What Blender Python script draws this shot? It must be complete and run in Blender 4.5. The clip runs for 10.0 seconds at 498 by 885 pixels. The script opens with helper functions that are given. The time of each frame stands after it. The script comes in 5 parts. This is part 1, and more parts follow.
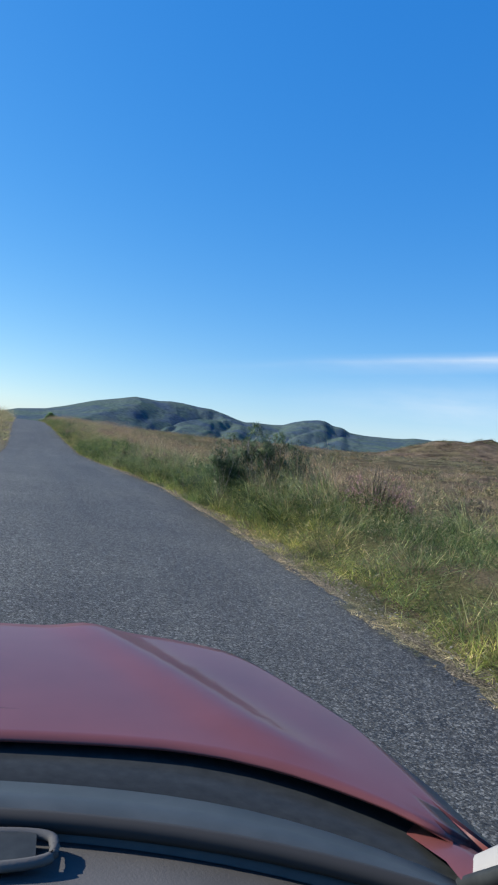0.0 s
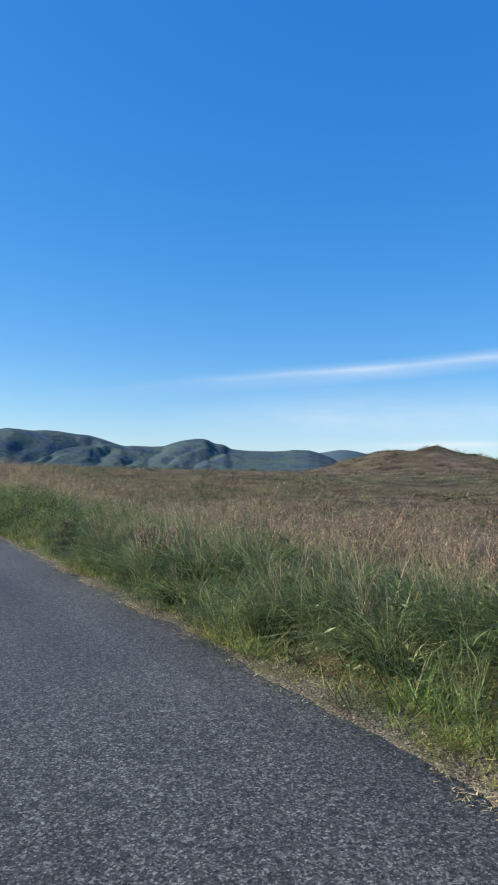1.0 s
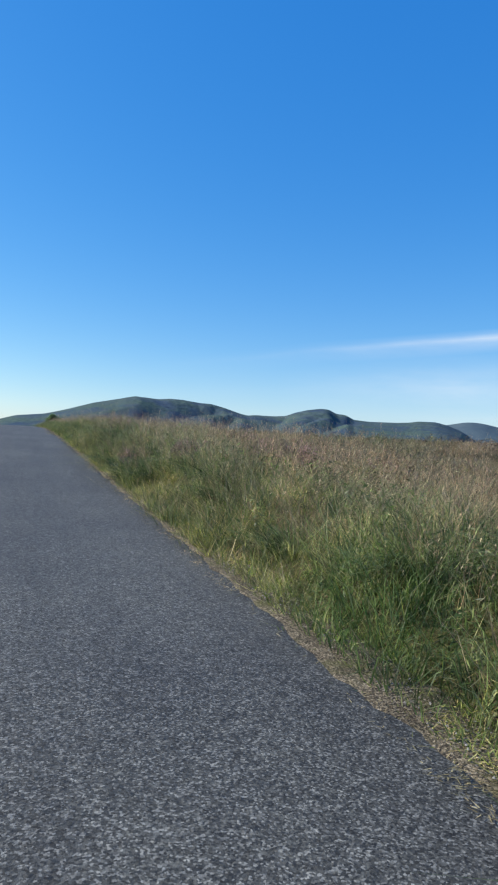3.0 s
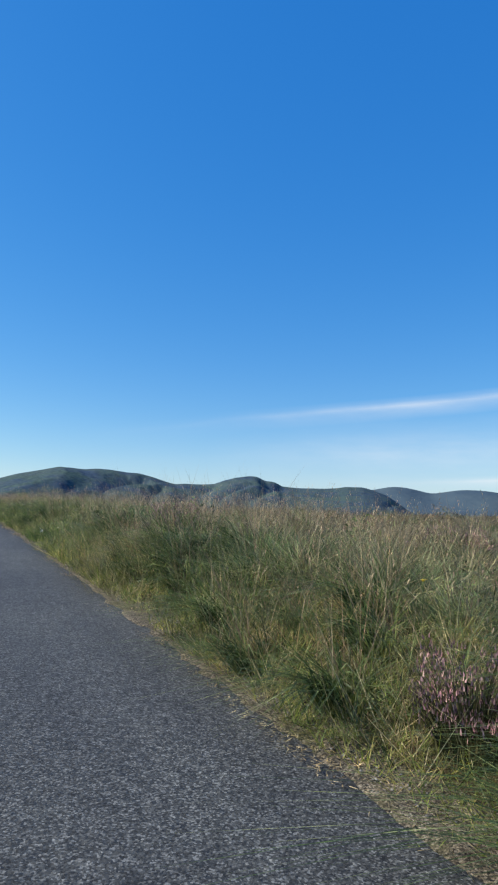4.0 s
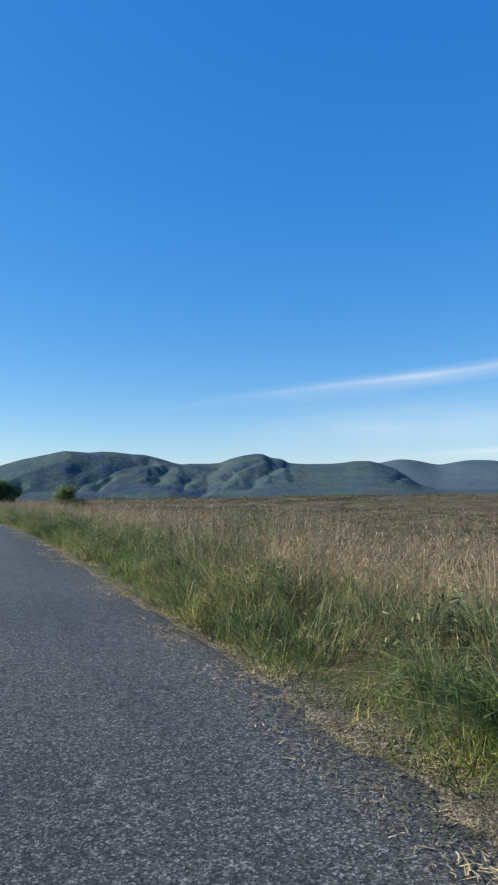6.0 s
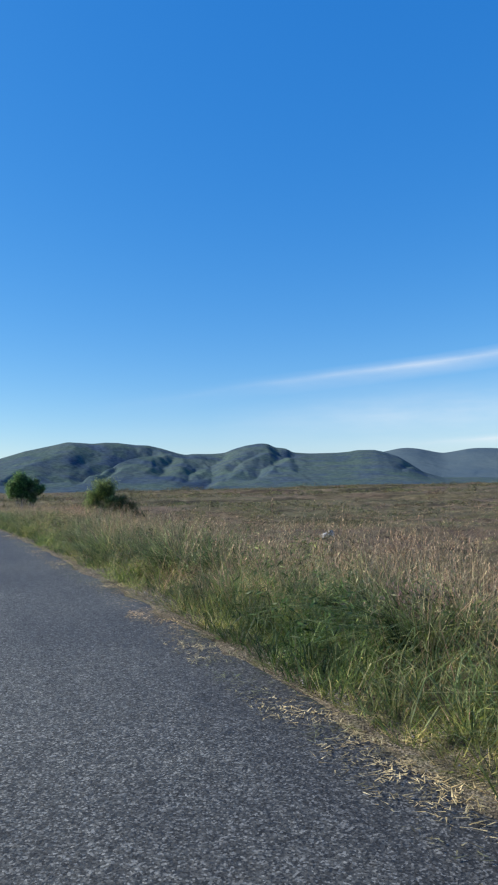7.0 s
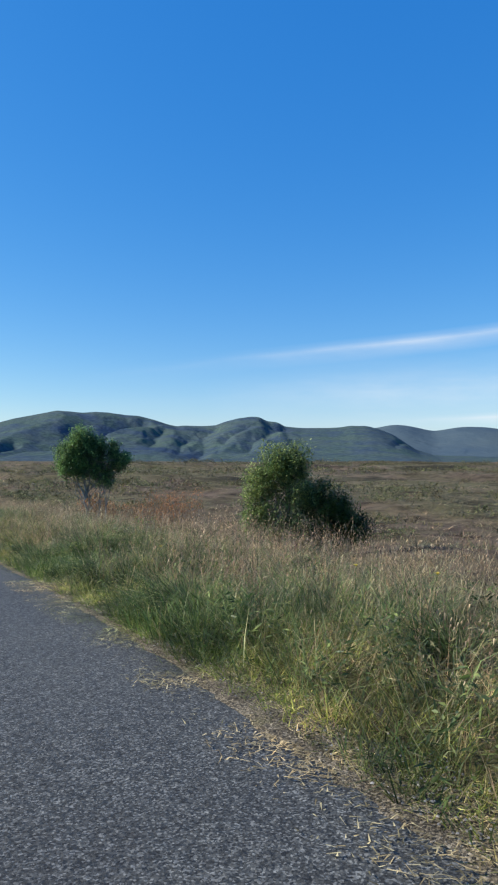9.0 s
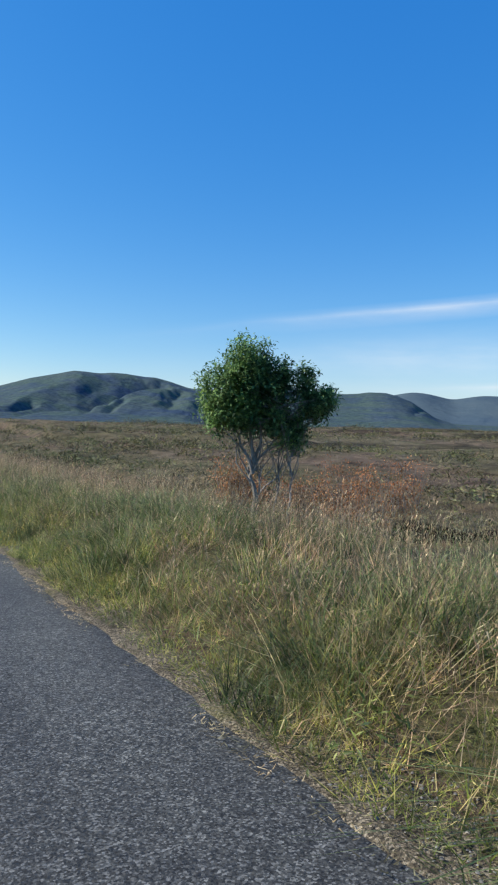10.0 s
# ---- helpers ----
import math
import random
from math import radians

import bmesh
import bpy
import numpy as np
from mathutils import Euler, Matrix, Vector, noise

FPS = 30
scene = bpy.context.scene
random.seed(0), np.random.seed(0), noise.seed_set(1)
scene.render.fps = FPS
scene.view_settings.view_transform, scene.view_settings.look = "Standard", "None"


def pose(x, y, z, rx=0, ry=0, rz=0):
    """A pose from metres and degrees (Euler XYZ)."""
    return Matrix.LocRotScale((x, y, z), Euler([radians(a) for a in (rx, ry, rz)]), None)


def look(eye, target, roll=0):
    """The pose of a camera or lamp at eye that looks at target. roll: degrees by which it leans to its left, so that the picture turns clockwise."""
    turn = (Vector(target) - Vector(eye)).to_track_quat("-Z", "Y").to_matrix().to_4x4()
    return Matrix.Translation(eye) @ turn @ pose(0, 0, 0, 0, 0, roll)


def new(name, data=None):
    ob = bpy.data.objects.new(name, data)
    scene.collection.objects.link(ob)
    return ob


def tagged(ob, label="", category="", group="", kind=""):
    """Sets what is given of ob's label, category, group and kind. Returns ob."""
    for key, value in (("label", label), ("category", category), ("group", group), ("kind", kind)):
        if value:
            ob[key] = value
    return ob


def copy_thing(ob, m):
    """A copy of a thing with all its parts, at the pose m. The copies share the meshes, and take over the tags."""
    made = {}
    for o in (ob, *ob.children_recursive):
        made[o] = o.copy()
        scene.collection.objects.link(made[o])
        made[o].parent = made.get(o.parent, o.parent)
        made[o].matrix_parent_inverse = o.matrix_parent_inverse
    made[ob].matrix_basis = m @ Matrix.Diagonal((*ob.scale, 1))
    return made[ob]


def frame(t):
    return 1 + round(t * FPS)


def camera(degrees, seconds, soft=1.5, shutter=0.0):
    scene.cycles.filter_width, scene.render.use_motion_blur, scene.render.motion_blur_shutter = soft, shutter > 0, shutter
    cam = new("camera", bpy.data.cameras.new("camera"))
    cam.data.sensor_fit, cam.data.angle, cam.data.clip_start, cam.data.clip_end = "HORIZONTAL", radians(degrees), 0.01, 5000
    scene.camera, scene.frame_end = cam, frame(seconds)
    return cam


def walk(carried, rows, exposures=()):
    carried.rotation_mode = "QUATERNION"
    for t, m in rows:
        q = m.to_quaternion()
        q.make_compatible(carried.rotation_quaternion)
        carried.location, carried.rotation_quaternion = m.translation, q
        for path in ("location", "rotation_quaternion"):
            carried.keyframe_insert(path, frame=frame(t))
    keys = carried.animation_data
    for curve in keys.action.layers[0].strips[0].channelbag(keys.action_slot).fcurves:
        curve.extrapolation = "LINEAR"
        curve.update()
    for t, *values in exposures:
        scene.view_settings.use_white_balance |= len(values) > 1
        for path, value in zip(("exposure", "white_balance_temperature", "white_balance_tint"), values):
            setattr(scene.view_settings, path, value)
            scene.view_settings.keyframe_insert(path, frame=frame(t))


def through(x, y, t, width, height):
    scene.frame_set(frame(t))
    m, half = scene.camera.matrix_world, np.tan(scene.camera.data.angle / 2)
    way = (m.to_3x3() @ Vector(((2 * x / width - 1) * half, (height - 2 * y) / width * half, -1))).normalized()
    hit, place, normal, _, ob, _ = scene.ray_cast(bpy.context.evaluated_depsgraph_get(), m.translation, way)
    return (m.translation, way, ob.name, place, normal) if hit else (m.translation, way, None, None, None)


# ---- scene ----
cam = camera(39.23, 10.0, soft=2.2)

# seconds, place (x, y, z), heading to the right of north, tilt up, lean
ROWS = (
    (0.0, -0.000, 0.000, 1.250, 18.53, 1.26, 6.18),
    (0.1, 0.055, 1.057, 1.302, 18.26, 1.66, 6.64),
    (0.2, 0.111, 2.115, 1.354, 18.29, 2.53, 7.03),
    (0.3, 0.166, 3.172, 1.405, 18.30, 2.80, 6.44),
    (0.4, 0.221, 4.230, 1.457, 20.33, 3.15, 5.38),
    (0.5, 0.276, 5.287, 1.509, 22.40, 3.30, 3.93),
    (0.6, 0.332, 6.345, 1.555, 25.08, 3.70, 2.70),
    (0.7, 0.387, 7.403, 1.589, 27.76, 3.65, 2.00),
    (0.8, 0.442, 8.461, 1.623, 28.30, 3.57, 1.57),
    (0.9, 0.498, 9.519, 1.657, 28.30, 3.50, 1.49),
    (1.0, 0.553, 10.577, 1.691, 28.16, 3.47, 1.45),
    (1.2, 0.664, 12.693, 1.743, 27.94, 3.11, 2.07),
    (1.3, 0.694, 13.751, 1.752, 27.67, 2.62, 2.35),
    (1.4, 0.724, 14.811, 1.760, 28.01, 1.81, 2.49),
    (1.5, 0.754, 15.873, 1.763, 28.10, 0.94, 2.32),
    (1.6, 0.784, 16.935, 1.766, 27.98, -1.20, 2.35),
    (1.7, 0.814, 17.997, 1.768, 27.48, -3.16, 2.59),
    (1.8, 0.844, 19.059, 1.771, 27.00, -5.11, 2.72),
    (1.9, 0.874, 20.121, 1.774, 26.26, -6.35, 2.50),
    (2.0, 0.905, 21.185, 1.768, 25.42, -6.17, 2.77),
    (2.1, 0.935, 22.250, 1.762, 24.73, -5.55, 2.96),
    (2.2, 0.965, 23.317, 1.755, 24.04, -5.30, 2.91),
    (3.3, 1.162, 35.130, 1.969, 17.84, 2.30, 2.71),
    (3.4, 1.142, 36.211, 2.022, 19.61, 2.66, 2.91),
    (3.5, 1.121, 37.293, 2.075, 21.13, 4.34, 2.97),
    (3.6, 1.101, 38.376, 2.128, 22.60, 7.02, 2.68),
    (3.7, 1.081, 39.460, 2.190, 23.86, 7.04, 2.83),
    (3.8, 1.060, 40.544, 2.252, 24.12, 7.00, 2.06),
    (3.9, 1.039, 41.629, 2.313, 24.20, 6.64, 1.49),
    (4.0, 1.019, 42.713, 2.375, 24.24, 6.46, 1.33),
    (4.3, 0.958, 45.973, 2.575, 24.32, 6.48, 0.94),
    (4.4, 0.957, 47.060, 2.642, 24.38, 6.53, 0.87),
    (4.5, 0.957, 48.145, 2.708, 24.42, 6.70, 0.85),
    (5.0, 0.954, 53.549, 3.004, 24.91, 6.59, 0.70),
    (5.1, 0.953, 54.625, 3.059, 24.93, 6.45, 0.72),
    (5.2, 0.952, 55.700, 3.114, 25.16, 6.22, 0.71),
    (6.4, 0.969, 68.571, 3.687, 23.38, 4.31, -1.30),
    (6.5, 0.970, 69.643, 3.731, 23.29, 4.27, -1.27),
    (6.6, 0.971, 70.716, 3.766, 23.17, 4.11, -1.04),
    (7.0, 0.974, 75.021, 3.890, 23.80, 3.81, -1.17),
    (7.2, 0.976, 77.181, 3.952, 23.71, 3.56, -1.46),
    (7.4, 0.978, 79.346, 4.014, 23.77, 3.53, -1.30),
    (7.6, 1.016, 81.514, 4.038, 23.49, 3.41, -1.04),
    (8.0, 1.092, 85.855, 4.053, 23.82, 3.20, -0.66),
    (8.1, 1.111, 86.941, 4.070, 24.18, 3.31, -0.53),
    (8.5, 1.054, 91.294, 4.100, 24.53, 2.39, -0.05),
    (8.8, 0.978, 94.575, 4.100, 24.60, 2.06, 0.07),
    (9.0, 0.928, 96.763, 4.100, 24.70, 1.62, 0.23),
    (9.2, 0.872, 98.955, 4.060, 25.05, 1.11, -0.19),
    (9.4, 0.815, 101.147, 4.020, 24.88, 0.60, 0.05),
    (9.5, 0.786, 102.241, 3.990, 24.97, 0.29, 0.37),
    (9.7, 0.729, 104.428, 3.900, 25.08, -0.19, 1.26),
    (9.8, 0.701, 105.520, 3.840, 25.00, -0.58, 1.38),
    (10.0, 0.644, 107.705, 3.720, 23.49, -1.31, 1.55),
)


def eye_pose(x, y, z, heading, tilt, lean):
    a, b = radians(heading), radians(tilt)
    way = Vector((math.sin(a) * math.cos(b), math.cos(a) * math.cos(b), math.sin(b)))
    eye = Vector((x, y, z))
    return look(eye, eye + way, lean)


walk(cam, [(row[0], eye_pose(*row[1:])) for row in ROWS], exposures=((0.0, 0.39), (1.2, 0.36), (1.6, 0.4), (2.0, 0.44), (2.3, 0.43), (3.3, 0.33), (3.8, 0.28), (5.1, 0.24), (6.5, 0.3), (10.0, 0.31)))

# ---- light: clear afternoon sky, sun low on the left ----
SUN_AZIMUTH, SUN_HEIGHT = -66.0, 33.0
world = bpy.data.worlds.new("clear_sky")
scene.world = world
world.use_nodes = True
wn, wl = world.node_tree.nodes, world.node_tree.links
sky = wn.new("ShaderNodeTexSky")
sky.sky_type, sky.sun_disc = "NISHITA", False
sky.sun_elevation, sky.sun_rotation = radians(SUN_HEIGHT), radians(SUN_AZIMUTH)
sky.air_density, sky.dust_density, sky.ozone_density = 1.0, 0.4, 3.0
vivid = wn.new("ShaderNodeHueSaturation")
vivid.inputs["Saturation"].default_value = 1.33
cool = wn.new("ShaderNodeMix")
cool.data_type, cool.blend_type = "RGBA", "MULTIPLY"
cool.inputs[0].default_value, cool.inputs[7].default_value = 1.0, (1.0, 0.97, 1.05, 1)
wl.new(sky.outputs[0], cool.inputs[6])
wl.new(cool.outputs[2], vivid.inputs["Color"])
# part of the sky's light is an even deep blue, as in very clear northern air
share = wn.new("ShaderNodeMix")
share.data_type, share.blend_type = "RGBA", "MULTIPLY"
share.inputs[0].default_value, share.inputs[7].default_value = 1.0, (0.72, 0.72, 0.48, 1)
wl.new(vivid.outputs[0], share.inputs[6])
even = wn.new("ShaderNodeMix")
even.data_type, even.blend_type = "RGBA", "ADD"
even.inputs[0].default_value, even.inputs[7].default_value = 1.0, (0.04, 0.5, 2.25, 1)
wl.new(share.outputs[2], even.inputs[6])
wl.new(even.outputs[2], wn["Background"].inputs[0])
wn["Background"].inputs[1].default_value = 0.142
sun = new("sun", bpy.data.lights.new("sun", "SUN"))
sun.data.energy, sun.data.angle, sun.data.color = 5.0, radians(0.5), (1.0, 0.93, 0.82)
sa, sh = radians(SUN_AZIMUTH), radians(SUN_HEIGHT)
sun.matrix_world = look((0, 0, 60), (-math.sin(sa) * math.cos(sh), -math.cos(sa) * math.cos(sh), 60 - math.sin(sh)))


# ---- materials ----
class Mat:
    """Small helper that strings shader nodes together."""

    def __init__(self, name):
        self.m = bpy.data.materials.new(name)
        self.m.use_nodes = True
        self.t = self.m.node_tree
        self.n, self.l = self.t.nodes, self.t.links
        self.b = self.n["Principled BSDF"]
        self.co = self.n.new("ShaderNodeTexCoord").outputs["Object"]

    def set(self, **kw):
        for k, v in kw.items():
            self.b.inputs[k.replace("_", " ")].default_value = v
        return self

    def noise(self, scale, detail=4.0, rough=0.6, stretch=None):
        t = self.n.new("ShaderNodeTexNoise")
        t.inputs["Scale"].default_value, t.inputs["Detail"].default_value, t.inputs["Roughness"].default_value = scale, detail, rough
        src = self.co
        if stretch:
            mp = self.n.new("ShaderNodeMapping")
            mp.inputs["Scale"].default_value = stretch
            self.l.new(self.co, mp.inputs[0])
            src = mp.outputs[0]
        self.l.new(src, t.inputs["Vector"])
        return t.outputs["Fac"]

    def cells(self, scale, what="Color"):
        t = self.n.new("ShaderNodeTexVoronoi")
        t.inputs["Scale"].default_value = scale
        self.l.new(self.co, t.inputs["Vector"])
        return t.outputs[what]

    def ramp(self, fac, stops):
        r = self.n.new("ShaderNodeValToRGB")
        e = r.color_ramp.elements
        while len(e) < len(stops):
            e.new(0.5)
        for el, (p, c) in zip(e, stops):
            el.position, el.color = p, (*c, 1) if len(c) == 3 else c
        self.l.new(fac, r.inputs[0])
        return r.outputs[0]

    def mix(self, fac, a, b, mode="MIX"):
        m = self.n.new("ShaderNodeMix")
        m.data_type, m.blend_type = "RGBA", mode
        for sock, v in ((m.inputs[0], fac), (m.inputs[6], a), (m.inputs[7], b)):
            if isinstance(v, (int, float)):
                sock.default_value = v
            elif isinstance(v, tuple):
                sock.default_value = (*v, 1)
            else:
                self.l.new(v, sock)
        return m.outputs[2]

    def color(self, out):
        self.l.new(out, self.b.inputs["Base Color"])
        return self

    def rough(self, out):
        self.l.new(out, self.b.inputs["Roughness"])
        return self

    def bump(self, out, strength=0.5, distance=0.01):
        bp = self.n.new("ShaderNodeBump")
        bp.inputs["Strength"].default_value, bp.inputs["Distance"].default_value = strength, distance
        self.l.new(out, bp.inputs["Height"])
        self.l.new(bp.outputs[0], self.b.inputs["Normal"])
        return self

    def island(self):
        return self.n.new("ShaderNodeNewGeometry").outputs["Random Per Island"]

    def leafy(self, col, through=0.35):
        """Thin leaf: part of the light passes through."""
        self.color(col)
        tr = self.n.new("ShaderNodeBsdfTranslucent")
        self.l.new(col, tr.inputs["Color"])
        mx = self.n.new("ShaderNodeMixShader")
        mx.inputs[0].default_value = through
        self.l.new(self.b.outputs[0], mx.inputs[1])
        self.l.new(tr.outputs[0], mx.inputs[2])
        self.l.new(mx.outputs[0], self.n["Material Output"].inputs[0])
        return self


def blade_mat(name, stops, through=0.35, rough=0.55):
    m = Mat(name)
    m.set(Roughness=rough, Specular_IOR_Level=0.35)
    patch = m.noise(0.35, 3)
    c = m.ramp(m.island(), stops)
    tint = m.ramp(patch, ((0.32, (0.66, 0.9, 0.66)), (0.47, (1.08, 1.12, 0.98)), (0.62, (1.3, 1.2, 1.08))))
    # clump and tuft tones; shaded gaps and sunlit blades are painted in here
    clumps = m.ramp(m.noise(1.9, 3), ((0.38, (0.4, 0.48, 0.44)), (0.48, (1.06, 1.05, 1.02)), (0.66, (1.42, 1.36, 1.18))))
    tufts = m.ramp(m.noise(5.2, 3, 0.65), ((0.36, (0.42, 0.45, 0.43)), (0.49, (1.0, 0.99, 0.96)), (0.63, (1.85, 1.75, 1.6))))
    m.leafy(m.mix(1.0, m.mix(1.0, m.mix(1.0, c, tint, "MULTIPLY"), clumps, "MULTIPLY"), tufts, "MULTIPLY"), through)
    return m.m


M = {}
# asphalt with coarse chippings
m = Mat("chipped_asphalt")
chip = m.cells(120, "Color")
grey = m.n.new("ShaderNodeSeparateColor")
m.l.new(chip, grey.inputs[0])
stone = m.ramp(grey.outputs[0], ((0.0, (0.024, 0.0242, 0.023)), (0.4, (0.056, 0.0565, 0.052)), (0.75, (0.1, 0.1, 0.091)), (1.0, (0.24, 0.24, 0.222))))
stain = m.ramp(m.noise(0.5, 5), ((0.3, (0.72, 0.72, 0.74)), (0.7, (1.08, 1.07, 1.03))))
track = m.ramp(m.noise(1.6, 3, stretch=(1.0, 0.06, 1.0)), ((0.35, (0.85, 0.85, 0.86)), (0.65, (1.1, 1.1, 1.08))))
lumps = m.ramp(m.noise(26, 4, 0.7), ((0.36, (0.64, 0.64, 0.65)), (0.52, (1.0, 1.0, 1.0)), (0.66, (1.4, 1.39, 1.36))))
m.color(m.mix(1.0, m.mix(1.0, m.mix(1.0, stone, stain, "MULTIPLY"), track, "MULTIPLY"), lumps, "MULTIPLY"))
m.rough(m.ramp(grey.outputs[1], ((0.0, (0.55,) * 3), (1.0, (0.9,) * 3))))
m.set(Specular_IOR_Level=0.3)
m.bump(m.noise(110, 3), 0.6, 0.006)
M["asphalt"] = m.m
# gravelly verge with straw and moss
m = Mat("gravel_verge")
bit = m.n.new("ShaderNodeSeparateColor")
m.l.new(m.cells(115), bit.inputs[0])
base = m.ramp(bit.outputs[0], ((0.0, (0.05, 0.045, 0.036)), (0.4, (0.13, 0.112, 0.082)), (0.75, (0.24, 0.205, 0.145)), (1.0, (0.42, 0.37, 0.28))))
clay = m.ramp(m.noise(5, 6), ((0.3, (0.55, 0.52, 0.48)), (0.7, (1.1, 1.06, 1.0))))
moss = m.ramp(m.noise(2.3, 5), ((0.52, (0, 0, 0)), (0.7, (0.6, 0.6, 0.6))))
m.color(m.mix(moss, m.mix(1.0, base, clay, "MULTIPLY"), (0.1, 0.105, 0.03)))
m.set(Roughness=0.95, Specular_IOR_Level=0.15)
m.bump(m.noise(60, 5), 1.0, 0.02)
M["verge"] = m.m
m = Mat("verge_thatch")
base = m.ramp(m.noise(26, 5, 0.7), ((0.3, (0.035, 0.038, 0.014)), (0.5, (0.09, 0.088, 0.034)), (0.7, (0.2, 0.17, 0.085))))
dead = m.ramp(m.noise(1.4, 5), ((0.45, (0, 0, 0)), (0.65, (0.8,) * 3)))
m.color(m.mix(dead, base, m.ramp(m.noise(40, 4), ((0.3, (0.07, 0.05, 0.03)), (0.7, (0.26, 0.2, 0.12))))))
m.set(Roughness=0.95, Specular_IOR_Level=0.1)
m.bump(m.noise(24, 6, 0.7), 1.0, 0.05)
M["thatch"] = m.m
# peat moor: ochre grass, brown heather, green patches
m = Mat("moor_ground")
big = m.ramp(m.noise(0.045, 5, stretch=(1.0, 0.45, 1.0)), ((0.34, (0.125, 0.096, 0.078)), (0.47, (0.2, 0.152, 0.11)), (0.57, (0.145, 0.138, 0.08)), (0.7, (0.24, 0.19, 0.135))))
small = m.ramp(m.noise(0.9, 6), ((0.3, (0.45, 0.42, 0.4)), (0.65, (1.2, 1.15, 1.05))))
tufts = m.ramp(m.noise(0.28, 6, 0.65, stretch=(1.0, 0.6, 1.0)), ((0.44, (0, 0, 0)), (0.6, (0.8,) * 3)))
big = m.mix(tufts, big, (0.13, 0.115, 0.066))
peaty = m.ramp(m.noise(0.55, 4, 0.6, stretch=(1.0, 0.7, 1.0)), ((0.34, (0.45, 0.42, 0.42)), (0.44, (1, 1, 1))))
big = m.mix(1.0, big, peaty, "MULTIPLY")
swathe = m.ramp(m.noise(0.03, 5, 0.65, stretch=(0.5, 1.3, 1.0)), ((0.5, (0, 0, 0)), (0.6, (0.6,) * 3)))
big = m.mix(swathe, big, (0.15, 0.137, 0.07))
streak = m.ramp(m.noise(0.075, 5, 0.65, stretch=(0.45, 1.5, 1.0)), ((0.36, (0.42, 0.42, 0.44)), (0.45, (1, 1, 1)), (0.62, (1, 1, 1)), (0.72, (1.4, 1.36, 1.2))))
big = m.mix(1.0, big, streak, "MULTIPLY")
m.color(m.mix(1.0, big, small, "MULTIPLY"))
m.set(Roughness=0.95, Specular_IOR_Level=0.1)
m.bump(m.noise(2.4, 8, 0.7), 1.0, 0.35)
M["moor"] = m.m
# hill turf, rough grass and heather, with blue distance haze mixed into the colours
m = Mat("hazed_hill_turf")
heath_haze = m.ramp(m.noise(0.008, 7, 0.6), ((0.38, (0.044, 0.07, 0.11)), (0.5, (0.06, 0.088, 0.112)), (0.65, (0.08, 0.108, 0.104))))
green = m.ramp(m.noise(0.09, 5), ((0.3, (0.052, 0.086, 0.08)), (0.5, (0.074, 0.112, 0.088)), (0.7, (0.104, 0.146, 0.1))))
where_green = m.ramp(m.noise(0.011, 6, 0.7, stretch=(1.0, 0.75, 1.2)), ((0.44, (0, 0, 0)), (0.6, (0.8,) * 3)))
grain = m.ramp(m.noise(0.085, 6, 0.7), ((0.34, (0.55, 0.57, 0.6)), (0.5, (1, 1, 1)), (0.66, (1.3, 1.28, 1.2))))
m.color(m.mix(1.0, m.mix(where_green, heath_haze, green), grain, "MULTIPLY"))
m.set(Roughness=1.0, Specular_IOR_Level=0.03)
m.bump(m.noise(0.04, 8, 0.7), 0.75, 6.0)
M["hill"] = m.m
# distance haze painted into the far turf as a bluer base
m = Mat("hazed_far_hill_turf")
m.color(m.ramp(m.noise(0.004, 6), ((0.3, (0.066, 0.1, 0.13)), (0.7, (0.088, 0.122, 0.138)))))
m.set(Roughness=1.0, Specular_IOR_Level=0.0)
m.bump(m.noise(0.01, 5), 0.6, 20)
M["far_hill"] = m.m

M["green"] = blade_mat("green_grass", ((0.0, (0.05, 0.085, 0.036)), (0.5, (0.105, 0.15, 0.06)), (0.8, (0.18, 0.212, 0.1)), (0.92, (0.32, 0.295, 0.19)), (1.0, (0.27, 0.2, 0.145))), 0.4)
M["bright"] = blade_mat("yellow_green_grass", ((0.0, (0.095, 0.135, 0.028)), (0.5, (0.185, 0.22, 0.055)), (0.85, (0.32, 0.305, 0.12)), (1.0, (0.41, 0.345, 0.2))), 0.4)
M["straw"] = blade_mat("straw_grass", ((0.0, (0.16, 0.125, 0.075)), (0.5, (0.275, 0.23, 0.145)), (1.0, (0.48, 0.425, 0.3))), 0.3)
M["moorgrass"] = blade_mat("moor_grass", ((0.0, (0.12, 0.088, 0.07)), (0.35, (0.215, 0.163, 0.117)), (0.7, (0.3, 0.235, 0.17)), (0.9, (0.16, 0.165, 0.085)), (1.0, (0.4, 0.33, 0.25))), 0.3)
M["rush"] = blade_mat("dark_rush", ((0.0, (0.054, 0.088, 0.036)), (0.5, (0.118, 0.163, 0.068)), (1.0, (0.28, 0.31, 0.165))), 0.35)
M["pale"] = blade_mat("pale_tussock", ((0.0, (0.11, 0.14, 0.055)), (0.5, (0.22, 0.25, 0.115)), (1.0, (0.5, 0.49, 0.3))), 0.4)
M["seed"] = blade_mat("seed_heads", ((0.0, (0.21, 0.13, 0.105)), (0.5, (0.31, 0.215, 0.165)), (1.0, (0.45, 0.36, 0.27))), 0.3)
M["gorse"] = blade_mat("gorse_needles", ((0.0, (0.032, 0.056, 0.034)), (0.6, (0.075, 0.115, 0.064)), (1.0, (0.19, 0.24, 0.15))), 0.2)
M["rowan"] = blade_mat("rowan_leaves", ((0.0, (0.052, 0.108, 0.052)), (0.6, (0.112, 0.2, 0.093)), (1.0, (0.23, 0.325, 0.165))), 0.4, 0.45)
